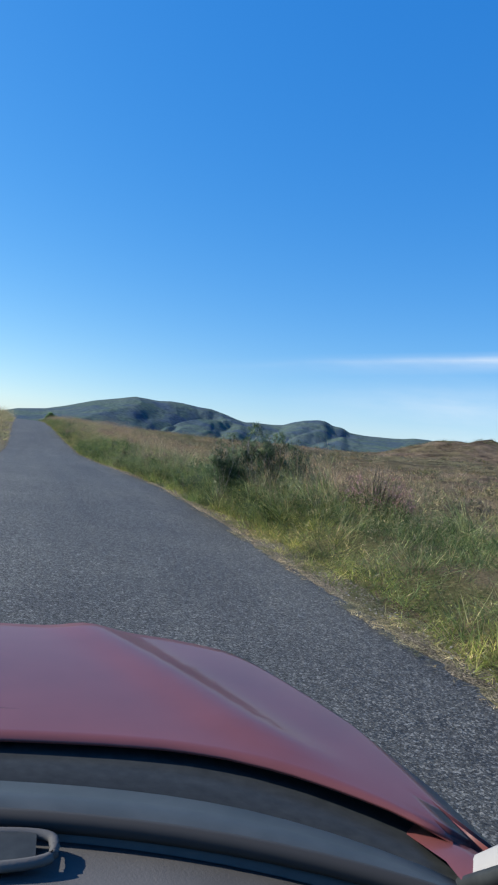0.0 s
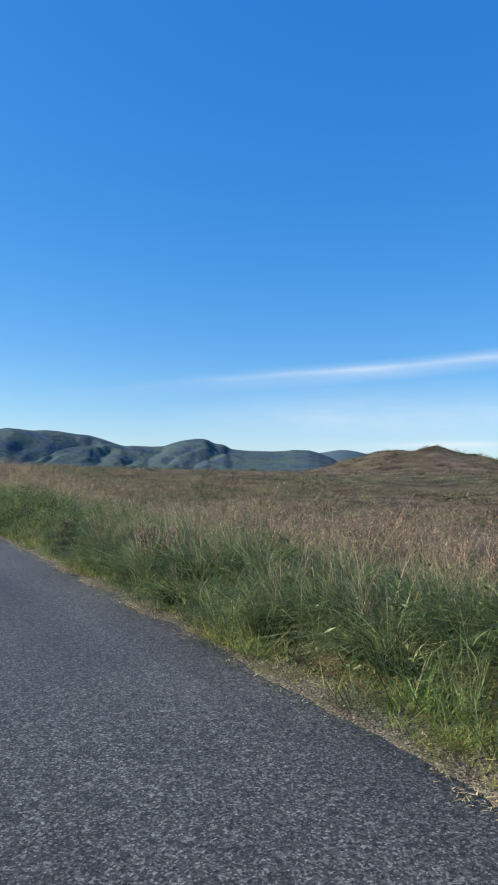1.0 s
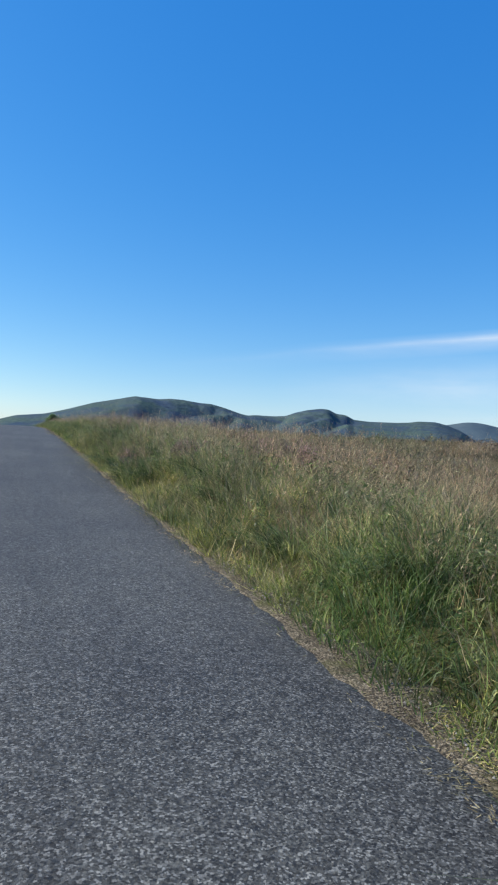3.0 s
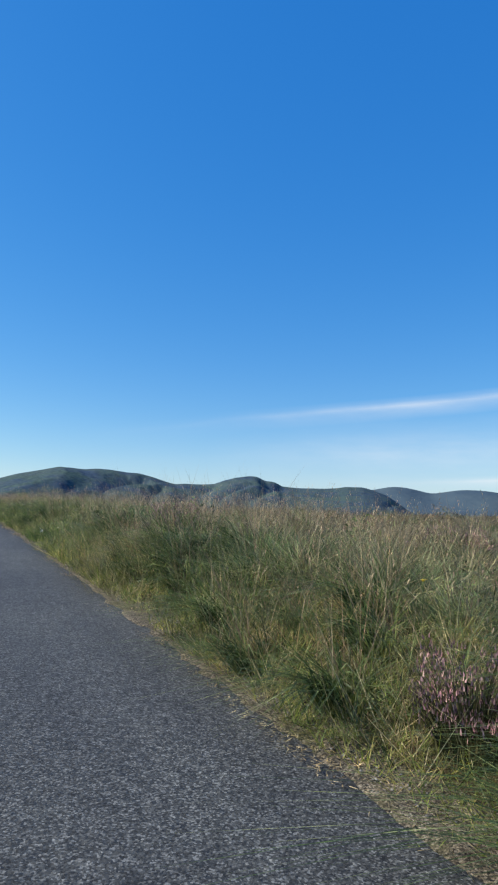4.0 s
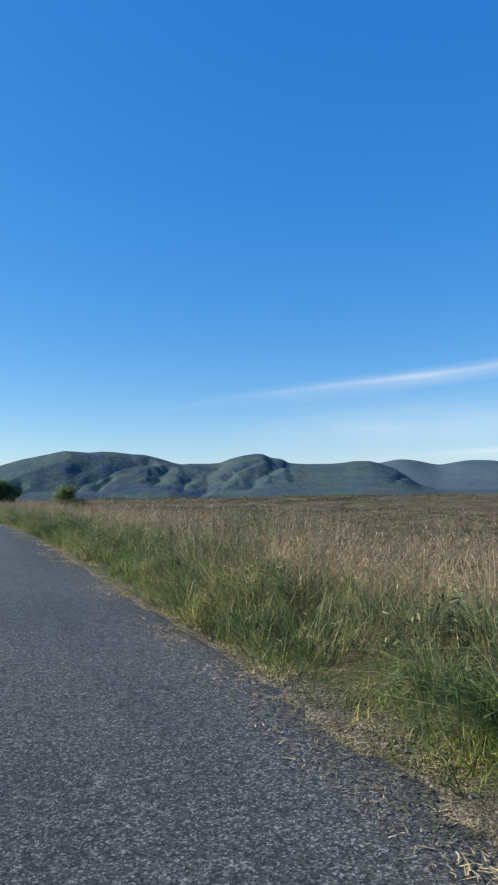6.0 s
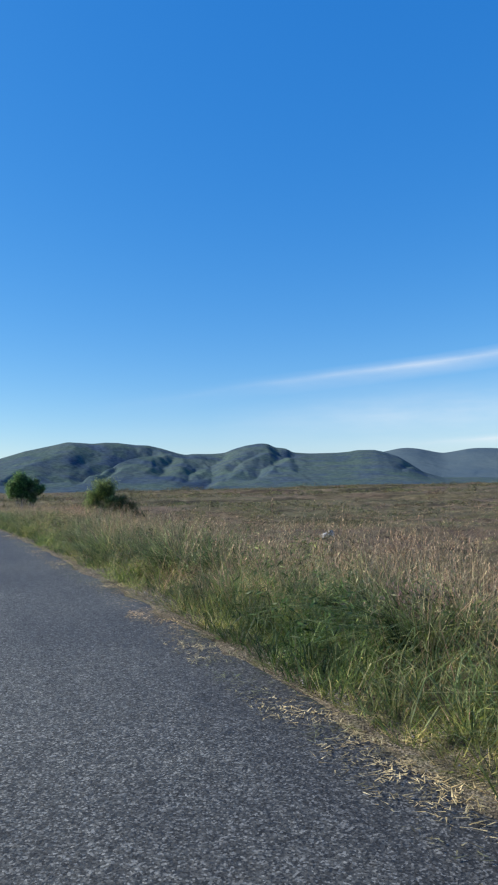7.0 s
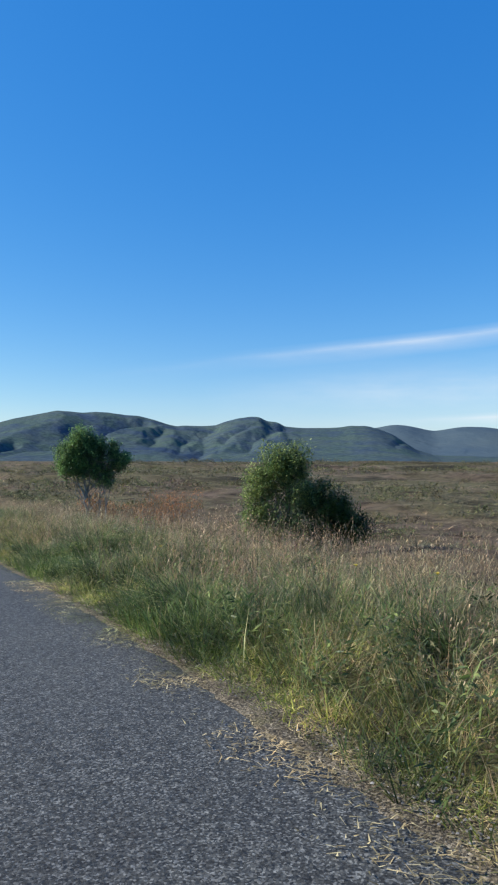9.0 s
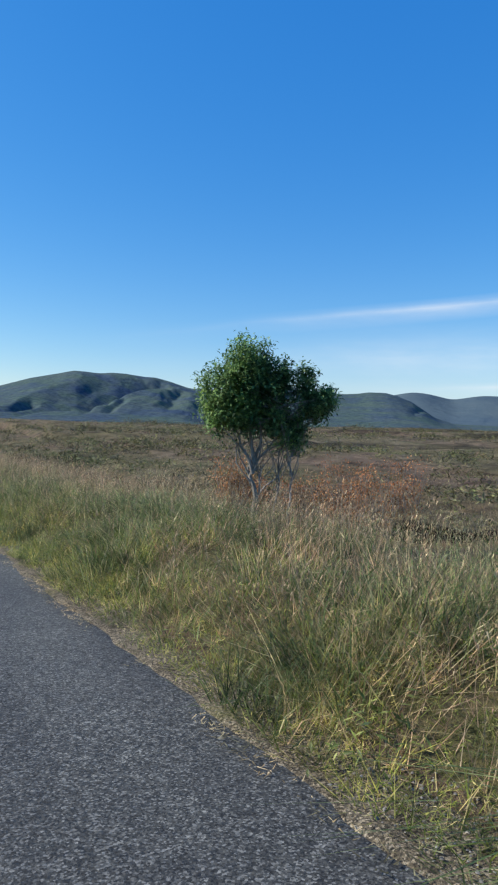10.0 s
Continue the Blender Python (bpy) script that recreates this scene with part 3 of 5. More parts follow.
cloud("backdrop_low_cloud", ((30, 2.9), (35.1, 3.1), (39.1, 3.3), (44.3, 3.5), (60, 3.6)), 0.55, 0.75, 3, "low white cloud bank over far hills")


# ---- plants ----
rng = np.random.default_rng(7)


def blades(base, height, width, lean, az, seg=2, face=None, droop=0.35):
    """Curved tapering blades: base (n, 3), the rest arrays of n. Returns vertices and triangles."""
    n = len(base)
    face = rng.uniform(0, math.tau, n) if face is None else face
    side = np.stack([np.cos(face), np.sin(face), np.zeros(n)], -1) * (width / 2)[:, None]
    way = np.stack([np.sin(az), np.cos(az), np.zeros(n)], -1)
    rows = []
    for k in range(seg + 1):
        s = k / seg
        mid = base + way * (height * lean * s**1.8)[:, None]
        mid[:, 2] += height * (s - droop * np.clip(lean, 0, 1.2) * s**2.2)
        if k < seg:
            taper = (1.0, 0.8, 0.5, 0.3)[k] if seg > 2 else (1.0, 0.7)[k]
            rows += [mid - side * taper, mid + side * taper]
        else:
            rows.append(mid)
    v = np.stack(rows, 1)
    m = v.shape[1]
    tri = []
    for k in range(seg - 1):
        a = 2 * k
        tri += [(a, a + 1, a + 3), (a, a + 3, a + 2)]
    tri.append((m - 3, m - 2, m - 1))
    f = (np.arange(n) * m)[:, None, None] + np.array(tri)[None]
    return v.reshape(-1, 3), f.reshape(-1, 3)


def join(chunks):
    vs, fs, o = [], [], 0
    for v, f in chunks:
        vs.append(v)
        fs.append(f + o)
        o += len(v)
    return np.concatenate(vs), np.concatenate(fs)


def mesh_object(name, v, f, mat, smooth_shade=False):
    me = bpy.data.meshes.new(name)
    fill(me, v, f, smooth_shade)
    me.materials.append(mat)
    return new(name, me)


def stuff(name, v, f, mat, label, category):
    return tagged(mesh_object(name, v, f, mat), label, category, kind="stuff")


def scatter(n, y0, y1, u0, u1, side=1, power=1.0, clump=0.0, size=0.8, seed=1, near=0.0):
    """Points on the land beside the road; u is the distance from the road's edge. clump thins them out by patches."""
    k = int(n * (1 + 2.2 * clump))
    t = rng.random(k)
    y = y0 + (y1 - y0) * (t ** (1 + near))
    u = u0 + (u1 - u0) * rng.random(k) ** power
    if clump:
        d = fbm(u / size + 31 * seed, y / size, seed, 2) * 0.6 + 0.5
        keep = rng.random(k) < np.clip(d * 1.6 - 0.3, 0.05, 1)
        y, u = y[keep][:n], u[keep][:n]
    x = edge_r(y) + u if side > 0 else edge_l(y) - u
    return np.stack([x, y, land(x, y) - 0.015], -1), u


WIND = 1.75


def sward(n, y0, y1, u0, u1, h, w, lean=(0.15, 1.2), seg=2, per=26, radius=0.15, hvar=0.3, rise=0.4, **kw):
    """Grass that grows in small clumps; in each, the outer blades bend outward."""
    c, u = scatter(max(1, n // per), y0, y1, u0, u1, **kw)
    k = len(c)
    vigour = np.clip(rng.normal(1, 0.32, k), 0.35, 1.9) * np.clip(1 + 0.75 * fbm(c[:, 0] / 0.9, c[:, 1] / 0.9, 17, 2), 0.28, 1.8)
    vigour = vigour * np.clip(rise + (u - u0) / 1.0, rise, 1)
    size = np.repeat(radius * rng.uniform(0.6, 1.4, k), per)
    c, vigour, n = np.repeat(c, per, 0), np.repeat(vigour, per), k * per
    a, r = rng.uniform(0, math.tau, n), np.sqrt(rng.random(n))
    p = c.copy()
    p[:, 0] += size * r * np.cos(a)
    p[:, 1] += size * r * np.sin(a)
    p[:, 2] = land(p[:, 0], p[:, 1]) - 0.015
    bend = lean[0] + (lean[1] - lean[0]) * np.clip(0.25 * rng.random(n) + 0.75 * r * rng.random(n) ** 0.5, 0, 1)
    az = math.pi / 2 - a + rng.normal(0, 0.55, n) + 0.25 * np.sin(WIND - math.pi / 2 + a)
    height = np.minimum(h * vigour * np.clip(rng.normal(1, hvar, n), 0.3, 1.8), 1.9 * h)
    return blades(p, height, w * rng.uniform(0.6, 1.4, n), bend, az, seg, droop=0.5)


def seed_stalks(n, y0, y1, u0, u1, h, **kw):
    """Thin upright stalks with a feathery head."""
    p, u = scatter(n, y0, y1, u0, u1, **kw)
    k = len(p)
    height = h * np.clip(rng.normal(1, 0.22, k), 0.5, 1.5)
    az, lean = rng.uniform(0, math.tau, k), rng.uniform(0.05, 0.6, k)
    a = blades(p, height, np.full(k, 0.005), lean, az, 1)
    n = 6
    t = np.tile(np.linspace(0.66, 1.0, n), k)
    rep = lambda q: np.repeat(q, n, 0)
    at = rep(p) + np.stack([np.sin(rep(az)), np.cos(rep(az)), np.zeros(k * n)], -1) * (rep(height) * rep(lean) * t**1.8)[:, None]
    at[:, 2] += rep(height) * (t - 0.35 * rep(lean) * t**2.2)
    ln = rep(height) * rng.uniform(0.035, 0.08, k * n)
    out = rng.uniform(0, math.tau, k * n)
    end = at + np.stack([np.sin(out) * 0.5 * ln, np.cos(out) * 0.5 * ln, ln * 0.75], -1)
    side = np.stack([np.cos(out), -np.sin(out), np.zeros(k * n)], -1) * 0.0035
    v = np.stack([at, end - side, end + side], 1).reshape(-1, 3)
    return join([a, (v, np.arange(len(v)).reshape(-1, 3))])


# the verge on the right: moss-short edge, bright grass, tall grass with straw
stuff("short_grass", *join([sward(22000, 1, 66, 0.1, 0.8, 0.17, 0.006, lean=(0.2, 1.8), rise=0.6, per=8, radius=0.08, hvar=0.4, clump=0.4, size=0.6, seed=64, seg=1), sward(50000, 1, 70, -0.05, 0.5, 0.13, 0.0062, lean=(0.2, 1.7), rise=0.6, per=10, radius=0.07, hvar=0.4, clump=0.3, size=0.5, seed=2, seg=1, near=0.15), sward(18000, 62, 108, 0.1, 0.8, 0.22, 0.0065, lean=(0.2, 1.5), rise=0.6, per=10, radius=0.1, hvar=0.4, clump=0.2, size=0.5, seed=76, seg=1), sward(26000, 62, 100, -0.04, 0.5, 0.1, 0.006, lean=(0.3, 1.9), rise=0.5, per=8, radius=0.07, hvar=0.4, clump=0.5, size=0.4, seed=63, seg=1), sward(30000, 98, 124, 0.02, 0.9, 0.16, 0.0068, lean=(0.2, 1.7), rise=0.5, per=10, radius=0.08, hvar=0.4, seed=61, seg=1), sward(36000, 60, 150, -0.1, 0.6, 0.13, 0.0068, lean=(0.2, 1.7), rise=0.4, per=10, radius=0.08, hvar=0.4, clump=0.3, size=0.5, seed=3, seg=1)]), M["bright"],
      "short yellow-green grass along the road's edge", "grass")
stuff("verge_bright_grass", *join([sward(16000, 6.5, 64, 0.05, 1.0, 0.3, 0.0064, lean=(0.2, 1.5), rise=0.5, per=12, radius=0.12, hvar=0.4, clump=0.7, size=0.9, seed=85, seg=1), sward(18000, 36, 67, 0.05, 1.5, 0.32, 0.0064, lean=(0.2, 1.5), rise=0.5, per=12, radius=0.12, hvar=0.4, clump=0.7, size=0.9, seed=88, seg=1), sward(22000, 64, 126, 0.08, 1.5, 0.3, 0.0066, lean=(0.2, 1.5), rise=0.5, per=12, radius=0.12, hvar=0.4, clump=0.7, size=0.9, seed=86, seg=1)]), M["bright"],
      "yellow-green grass of middle height on the verge", "grass")
stuff("edge_straw", *join([sward(24000, 1, 70, -0.16, 0.5, 0.08, 0.0048, lean=(0.8, 2.4), rise=0.8, per=9, radius=0.12, clump=0.7, size=0.35, seed=4, seg=1), sward(42000, 60, 116, -0.15, 0.8, 0.08, 0.0048, lean=(0.8, 2.4), rise=0.8, per=9, radius=0.14, clump=0.6, size=0.4, seed=5, seg=1)]), M["straw"],
      "dead straw-coloured grass on the gravel edge", "grass")
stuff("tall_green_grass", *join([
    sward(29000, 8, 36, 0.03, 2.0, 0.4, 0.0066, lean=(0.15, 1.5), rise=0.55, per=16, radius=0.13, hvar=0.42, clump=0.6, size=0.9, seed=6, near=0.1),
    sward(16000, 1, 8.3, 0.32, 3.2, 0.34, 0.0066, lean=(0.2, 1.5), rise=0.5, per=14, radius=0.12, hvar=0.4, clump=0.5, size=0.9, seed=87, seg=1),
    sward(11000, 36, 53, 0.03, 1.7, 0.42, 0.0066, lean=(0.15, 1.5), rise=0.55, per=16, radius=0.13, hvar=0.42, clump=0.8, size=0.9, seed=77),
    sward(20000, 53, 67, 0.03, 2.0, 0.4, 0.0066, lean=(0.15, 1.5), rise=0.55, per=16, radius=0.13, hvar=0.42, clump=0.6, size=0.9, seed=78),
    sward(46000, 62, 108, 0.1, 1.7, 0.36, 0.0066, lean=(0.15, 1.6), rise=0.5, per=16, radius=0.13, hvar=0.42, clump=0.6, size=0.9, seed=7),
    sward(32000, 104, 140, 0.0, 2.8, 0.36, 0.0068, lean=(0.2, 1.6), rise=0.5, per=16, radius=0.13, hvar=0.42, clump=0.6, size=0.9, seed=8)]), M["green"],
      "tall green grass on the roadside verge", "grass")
stuff("tall_straw_grass", *join([
    sward(4500, 8.5, 22, 0.4, 2.8, 0.42, 0.0048, lean=(0.2, 1.5), rise=0.55, per=10, radius=0.16, hvar=0.42, clump=0.8, size=0.9, seed=91, seg=1),
    sward(12500, 22, 66, 0.4, 3.4, 0.5, 0.0046, lean=(0.15, 1.5), rise=0.55, per=14, radius=0.16, hvar=0.42, clump=0.6, size=0.9, seed=9, seg=1),
    sward(16000, 60, 104, 0.5, 3.2, 0.36, 0.0046, lean=(0.2, 1.9), per=14, radius=0.16, hvar=0.42, clump=0.6, size=0.9, seed=10, seg=1),
    sward(9000, 124, 152, 2.4, 11, 0.34, 0.011, lean=(0.3, 1.6), per=22, radius=0.3, hvar=0.4, clump=1.0, size=1.6, seed=89, seg=1),
    sward(20000, 36, 53, 0.1, 2.4, 0.44, 0.0052, lean=(0.15, 1.3), rise=0.6, per=14, radius=0.14, hvar=0.4, clump=0.7, size=0.8, seed=75, seg=1), sward(40000, 94, 140, 0.2, 3.2, 0.4, 0.0052, lean=(0.15, 1.6), per=14, radius=0.16, hvar=0.42, clump=0.5, size=0.9, seed=11, seg=1)]), M["straw"],
      "dry straw-coloured grass among the green", "grass")
stuff("blue_green_grass", *join([
    sward(8000, 8, 36, 0.3, 2.2, 0.46, 0.0085, lean=(0.4, 1.8), per=20, radius=0.14, hvar=0.4, clump=1.0, size=1.2, seed=25), sward(4000, 50, 66, 0.3, 1.9, 0.46, 0.0085, lean=(0.4, 1.8), per=20, radius=0.14, hvar=0.4, clump=1.0, size=1.2, seed=79),
    sward(9000, 62, 150, 0.3, 1.9, 0.4, 0.0085, lean=(0.4, 1.7), per=20, radius=0.14, hvar=0.4, clump=1.0, size=1.2, seed=26)]), M["rush"],
      "dark blue-green grass in patches on the verge", "grass")
stuff("seed_stalks", *join([seed_stalks(4500, 9, 34, 2.0, 6.5, 0.55, clump=0.7, size=1.6, seed=12), seed_stalks(9000, 34, 84, 0.6, 6.0, 0.6, clump=0.7, size=1.6, seed=90), seed_stalks(6000, 100, 136, 1.4, 5.0, 0.55, clump=0.8, size=0.9, seed=65), seed_stalks(6500, 84, 140, 0.5, 3.6, 0.52, clump=0.6, size=1.2, seed=13)]), M["seed"],
      "thin stalks with reddish feathery seed heads", "grass")
# the moor behind the verge
stuff("moor_grass", *join([
    sward(16000, 1, 20, 2.0, 12, 0.36, 0.0105, lean=(0.3, 1.8), per=20, radius=0.2, hvar=0.4, clump=0.6, size=1.0, seed=80, seg=1, power=1.3),
    sward(58000, 20, 72, 1.1, 12, 0.4, 0.0105, lean=(0.3, 1.8), per=20, radius=0.2, hvar=0.4, clump=0.6, size=1.0, seed=14, seg=1, power=1.3),
    sward(76000, 66, 160, 1.1, 14, 0.24, 0.0105, lean=(0.4, 1.9), per=20, radius=0.22, hvar=0.4, clump=0.7, size=0.9, seed=15, seg=1, power=1.3),
    sward(56000, 10, 130, 10, 46, 0.22, 0.02, lean=(0.6, 2.0), per=20, radius=0.4, hvar=0.4, clump=0.9, size=1.5, seed=16, seg=1, power=1.2),
    sward(46000, 100, 270, 8, 120, 0.22, 0.04, lean=(0.6, 2.0), per=20, radius=0.7, hvar=0.4, clump=1.0, size=2.5, seed=17, seg=1, power=1.2)]), M["moorgrass"],
      "brown and ochre moor grass", "grass")
stuff("moor_green_grass", *join([
    sward(16000, 1, 72, 2.2, 14, 0.3, 0.0105, lean=(0.3, 1.8), hvar=0.4, clump=0.9, size=1.6, seed=18, seg=1),
    sward(15000, 66, 190, 2.0, 40, 0.16, 0.015, lean=(0.4, 1.9), per=30, radius=0.4, hvar=0.4, clump=1.0, size=1.8, seed=19, seg=1)]), M["green"],
      "green grass patches on the moor", "grass")
stuff("moor_heather", *join([
    sward(28000, 1, 80, 2.6, 50, 0.28, 0.016, lean=(0.2, 1.5), per=34, radius=0.3, clump=1.2, size=1.3, seed=20, seg=1),
    sward(30000, 75, 230, 4, 90, 0.24, 0.027, lean=(0.2, 1.5), per=34, radius=0.5, clump=1.4, size=2.2, seed=21, seg=1),
    sward(22000, 150, 420, 20, 260, 0.5, 0.08, lean=(0.3, 1.6), per=50, radius=1.8, clump=1.5, size=8, seed=27, seg=1)]), M["heather"],
      "low dark heather on the moor", "heather")
# left verge
stuff("left_verge_grass", *join([sward(16000, 8, 100, 0.14, 3.0, 0.75, 0.01, side=-1, clump=0.4, seed=22, seg=1)]), M["straw"], "dry grass on the opposite verge", "grass")
stuff("left_verge_green", *join([sward(9000, 8, 100, 0.02, 1.2, 0.22, 0.01, side=-1, clump=0.4, seed=23, seg=1)]), M["bright"], "short green grass on the opposite verge", "grass")


# loose stones along the broken edge
def pebbles(n, y0, y1, u0, u1, size, seed):
    p, u = scatter(n, y0, y1, u0, u1, clump=0.8, size=0.6, seed=seed)
    k = len(p)
    p[:, 2] = np.maximum(land(p[:, 0], p[:, 1]), road_z(p[:, 1]) - 0.02) + 0.014
    octa = np.array([(1, 0, 0), (0, 1, 0), (-1, 0, 0), (0, -1, 0), (0, 0, 0.7)], float)
    v = octa[None] * (size * rng.uniform(0.4, 1.5, (k, 1, 1))) * rng.uniform(0.6, 1.3, (k, 5, 1)) + p[:, None]
    tri = np.array([(0, 1, 4), (1, 2, 4), (2, 3, 4), (3, 0, 4)])
    return v.reshape(-1, 3), ((np.arange(k) * 5)[:, None, None] + tri[None]).reshape(-1, 3)


stuff("loose_gravel", *join([pebbles(7000, 1, 70, -0.16, 0.3, 0.008, 31), pebbles(14000, 60, 110, -0.4, 0.45, 0.007, 32)]), M["gravel"], "loose grey gravel along the road's edge", "gravel")


# ---- single plants ----
def holder(name, x, y, label, category, group="", sink=0.02, turn=0.0):
    ob = new(name)
    ob.matrix_world = pose(x, y, float(land(x, y)) - sink, 0, 0, turn)
    return tagged(ob, label, category, group)


def part(name, v, f, mat, parent, label="", smooth_shade=False, kind=""):
    ob = mesh_object(name, v, f, mat, smooth_shade)
    ob.parent = parent
    return tagged(ob, label, kind=kind)


def tube(points, radii, sides=7):
    """Tapered round limb through the points."""
    pts = [Vector(p) for p in points]
    vs, fs = [], []
    for i, p in enumerate(pts):
        d = (pts[min(i + 1, len(pts) - 1)] - pts[max(i - 1, 0)]).normalized()
        a = d.cross(Vector((0.31, 0.87, 0.2))).normalized()
        b = d.cross(a)
        for k in range(sides):
            t = math.tau * k / sides
            vs.append(p + (a * math.cos(t) + b * math.sin(t)) * radii[i])
    for i in range(len(pts) - 1):
        for k in range(sides):
            j, l = i * sides + k, i * sides + (k + 1) % sides
            fs += [(j, l, l + sides), (j, l + sides, j + sides)]
    return np.array([tuple(v) for v in vs]), np.array(fs)


def wander(a, b, n, wob):
    """Points from a to b with a little wandering."""
    a, b = np.array(a, float), np.array(b, float)
    t = np.linspace(0, 1, n)[:, None]
    p = a + (b - a) * t
    p[1:-1] += rng.normal(0, wob, (n - 2, 3))
    return p


def leaf_spray(centres, per, spread, length, width, flat=0.25, thin=False):
    """Small folded leaves gathered round many twig tips."""
    c = np.repeat(centres, per, 0)
    k = len(c)
    p = c + rng.normal(0, 1, (k, 3)) * spread
    az, el = rng.uniform(0, math.tau, k), rng.normal(-0.1, 0.6, k)
    d = np.stack([np.cos(az) * np.cos(el), np.sin(az) * np.cos(el), np.sin(el)], -1)
    side = np.cross(d, np.stack([rng.normal(0, flat, k), rng.normal(0, flat, k), np.ones(k)], -1))
    side /= np.linalg.norm(side, axis=1)[:, None] + 1e-6
    ln, wd = length * rng.uniform(0.6, 1.35, k)[:, None], width * rng.uniform(0.7, 1.3, k)[:, None]
    if thin:
        v = np.stack([p, p + d * ln * 0.4 + side * wd * 0.8, p + d * ln], 1)
        return v.reshape(-1, 3), np.arange(3 * k).reshape(-1, 3)
    up = np.cross(side, d)
    v = np.stack([p, p + d * ln * 0.45 + side * wd / 2 + up * wd * 0.15, p + d * ln, p + d * ln * 0.45 - side * wd / 2 + up * wd * 0.15], 1)
    f = (np.arange(k) * 4)[:, None, None] + np.array([(0, 1, 2), (0, 2, 3)])[None]
    return v.reshape(-1, 3), f.reshape(-1, 3)


def tangle(n, y0, y1, u0, u1, h, length, width, rise=0.5, **kw):
    """Short bent bits of leaf at all angles that fill the sward."""
    c, u = scatter(n, y0, y1, u0, u1, **kw)
    vig = np.clip(rise + (u - u0), rise, 1) * (1 + 0.4 * fbm(c[:, 0] / 1.1, c[:, 1] / 1.1, 19, 2))
    c[:, 2] += h * vig * rng.random(len(c)) ** 0.8 + 0.015
    return leaf_spray(c, 6, 0.045, length, width, 0.9, True)


stuff("edge_herbs", *join([tangle(7500, 1, 66, -0.04, 0.75, 0.13, 0.038, 0.0055, clump=0.3, size=0.5, seed=41), tangle(2500, 98, 124, 0.05, 0.9, 0.14, 0.038, 0.0055, seed=62), tangle(6000, 62, 150, 0.0, 0.9, 0.14, 0.038, 0.0055, clump=0.3, size=0.5, seed=42)]), M["bright"],
      "short yellow-green herbs matted at the road's edge", "herbs")
stuff("verge_herbs", *join([tangle(9500, 1, 66, 0.2, 3.0, 0.36, 0.085, 0.006, clump=0.6, size=0.8, seed=43), tangle(8500, 62, 150, 0.25, 2.6, 0.32, 0.085, 0.006, clump=0.6, size=0.8, seed=44)]), M["green"],
      "green herbs and bent blades filling the verge", "herbs")
stuff("verge_dead_leaves", *join([tangle(4000, 1, 70, 0.7, 4.5, 0.42, 0.1, 0.006, clump=0.6, size=0.7, seed=45), tangle(4000, 66, 150, 0.6, 4.0, 0.36, 0.1, 0.006, clump=0.6, size=0.7, seed=46)]), M["straw"],
      "bent dead blades tangled in the verge", "grass")
def litter(n, y0, y1, u0, u1, length, width, power=1.0, **kw):
    """Single dead blades lying flat on the asphalt's edge."""
    p, u = scatter(n, y0, y1, u0, u1, power=power, **kw)
    k = len(p)
    c = np.clip(-u / 3.2, 0, 1)
    p[:, 2] = np.where(u < 0, road_z(p[:, 1]) + 0.03 * (1 - (2 * c - 1) ** 2), p[:, 2] + 0.015) + 0.012
    a, ln, wd = rng.uniform(0, math.tau, k), length * rng.uniform(0.3, 1.5, k), width * rng.uniform(0.6, 1.5, k)
    d = np.stack([np.cos(a), np.sin(a), rng.normal(0.05, 0.12, k)], -1) * ln[:, None]
    e = np.stack([-np.sin(a), np.cos(a), np.zeros(k)], -1) * wd[:, None]
    v = np.stack([p, p + e, p + d], 1).reshape(-1, 3)
    return v, np.arange(len(v)).reshape(-1, 3)


stuff("edge_litter", *join([litter(9000, 1, 8, -0.14, 0.34, 0.045, 0.005, clump=0.3, size=0.5, seed=50), litter(30000, 1, 66, -0.16, 0.5, 0.045, 0.005, clump=0.5, size=0.5, seed=47), litter(52000, 60, 106, -0.4, 0.4, 0.045, 0.0058, clump=0.5, size=0.6, seed=48, power=0.65), litter(8000, 104, 125, -0.14, 0.5, 0.045, 0.005, clump=0.5, size=0.6, seed=49)]), M["litter"],
      "straw litter spilled over the asphalt's edge", "litter")


def hummocks(spots):
    """Low domes of twiggy leaves. spots: x, y, width, height."""
    chunks = []
    for x, y, w, h in spots:
        far = math.hypot(x - 0.8, y - min(108, max(0, y - 8)))
        k = int(np.clip(1150 / max(far, 9) * w, 36, 130))
        d = rng.normal(0, 1, (k, 3))
        d /= np.linalg.norm(d, axis=1)[:, None]
        d[:, 2] = np.abs(d[:, 2])
        c = d * np.array([w / 2, w / 2, 0.8 * h]) * rng.uniform(0.75, 1.08, (k, 1)) * (1 + 0.25 * vnoise(d[:, 0] * 2.5 + x, d[:, 1] * 2.5 + y, 3))[:, None]
        c += np.array([x, y, 0])
        c[:, 2] += land(c[:, 0], c[:, 1]) - 0.03
        size = np.clip(0.95 * w / math.sqrt(k), 0.05, 0.5)
        chunks.append(leaf_spray(c, 2, size * 0.35, size, size * 0.22, 0.9))
    return join(chunks)


def hummock_spots(n, y0, y1, u0, u1, w, h, seed, size, power=1.2):
    p, u = scatter(n, y0, y1, u0, u1, clump=1.5, size=size, seed=seed, power=power)
    k = len(p)
    ww = w * rng.uniform(0.5, 1.6, k)
    return [(a, c, e, h * e / w * f) for (a, c, _), e, f in zip(p, ww, rng.uniform(0.7, 1.3, k))]


def row_of(n, x0, y0, x1, y1, wob, w, h):
    t = rng.random(n)
    return [(x0 + (x1 - x0) * q + rng.normal(0, wob), y0 + (y1 - y0) * q + rng.normal(0, wob), w * rng.uniform(0.5, 1.5), h * rng.uniform(0.6, 1.4)) for q in t]


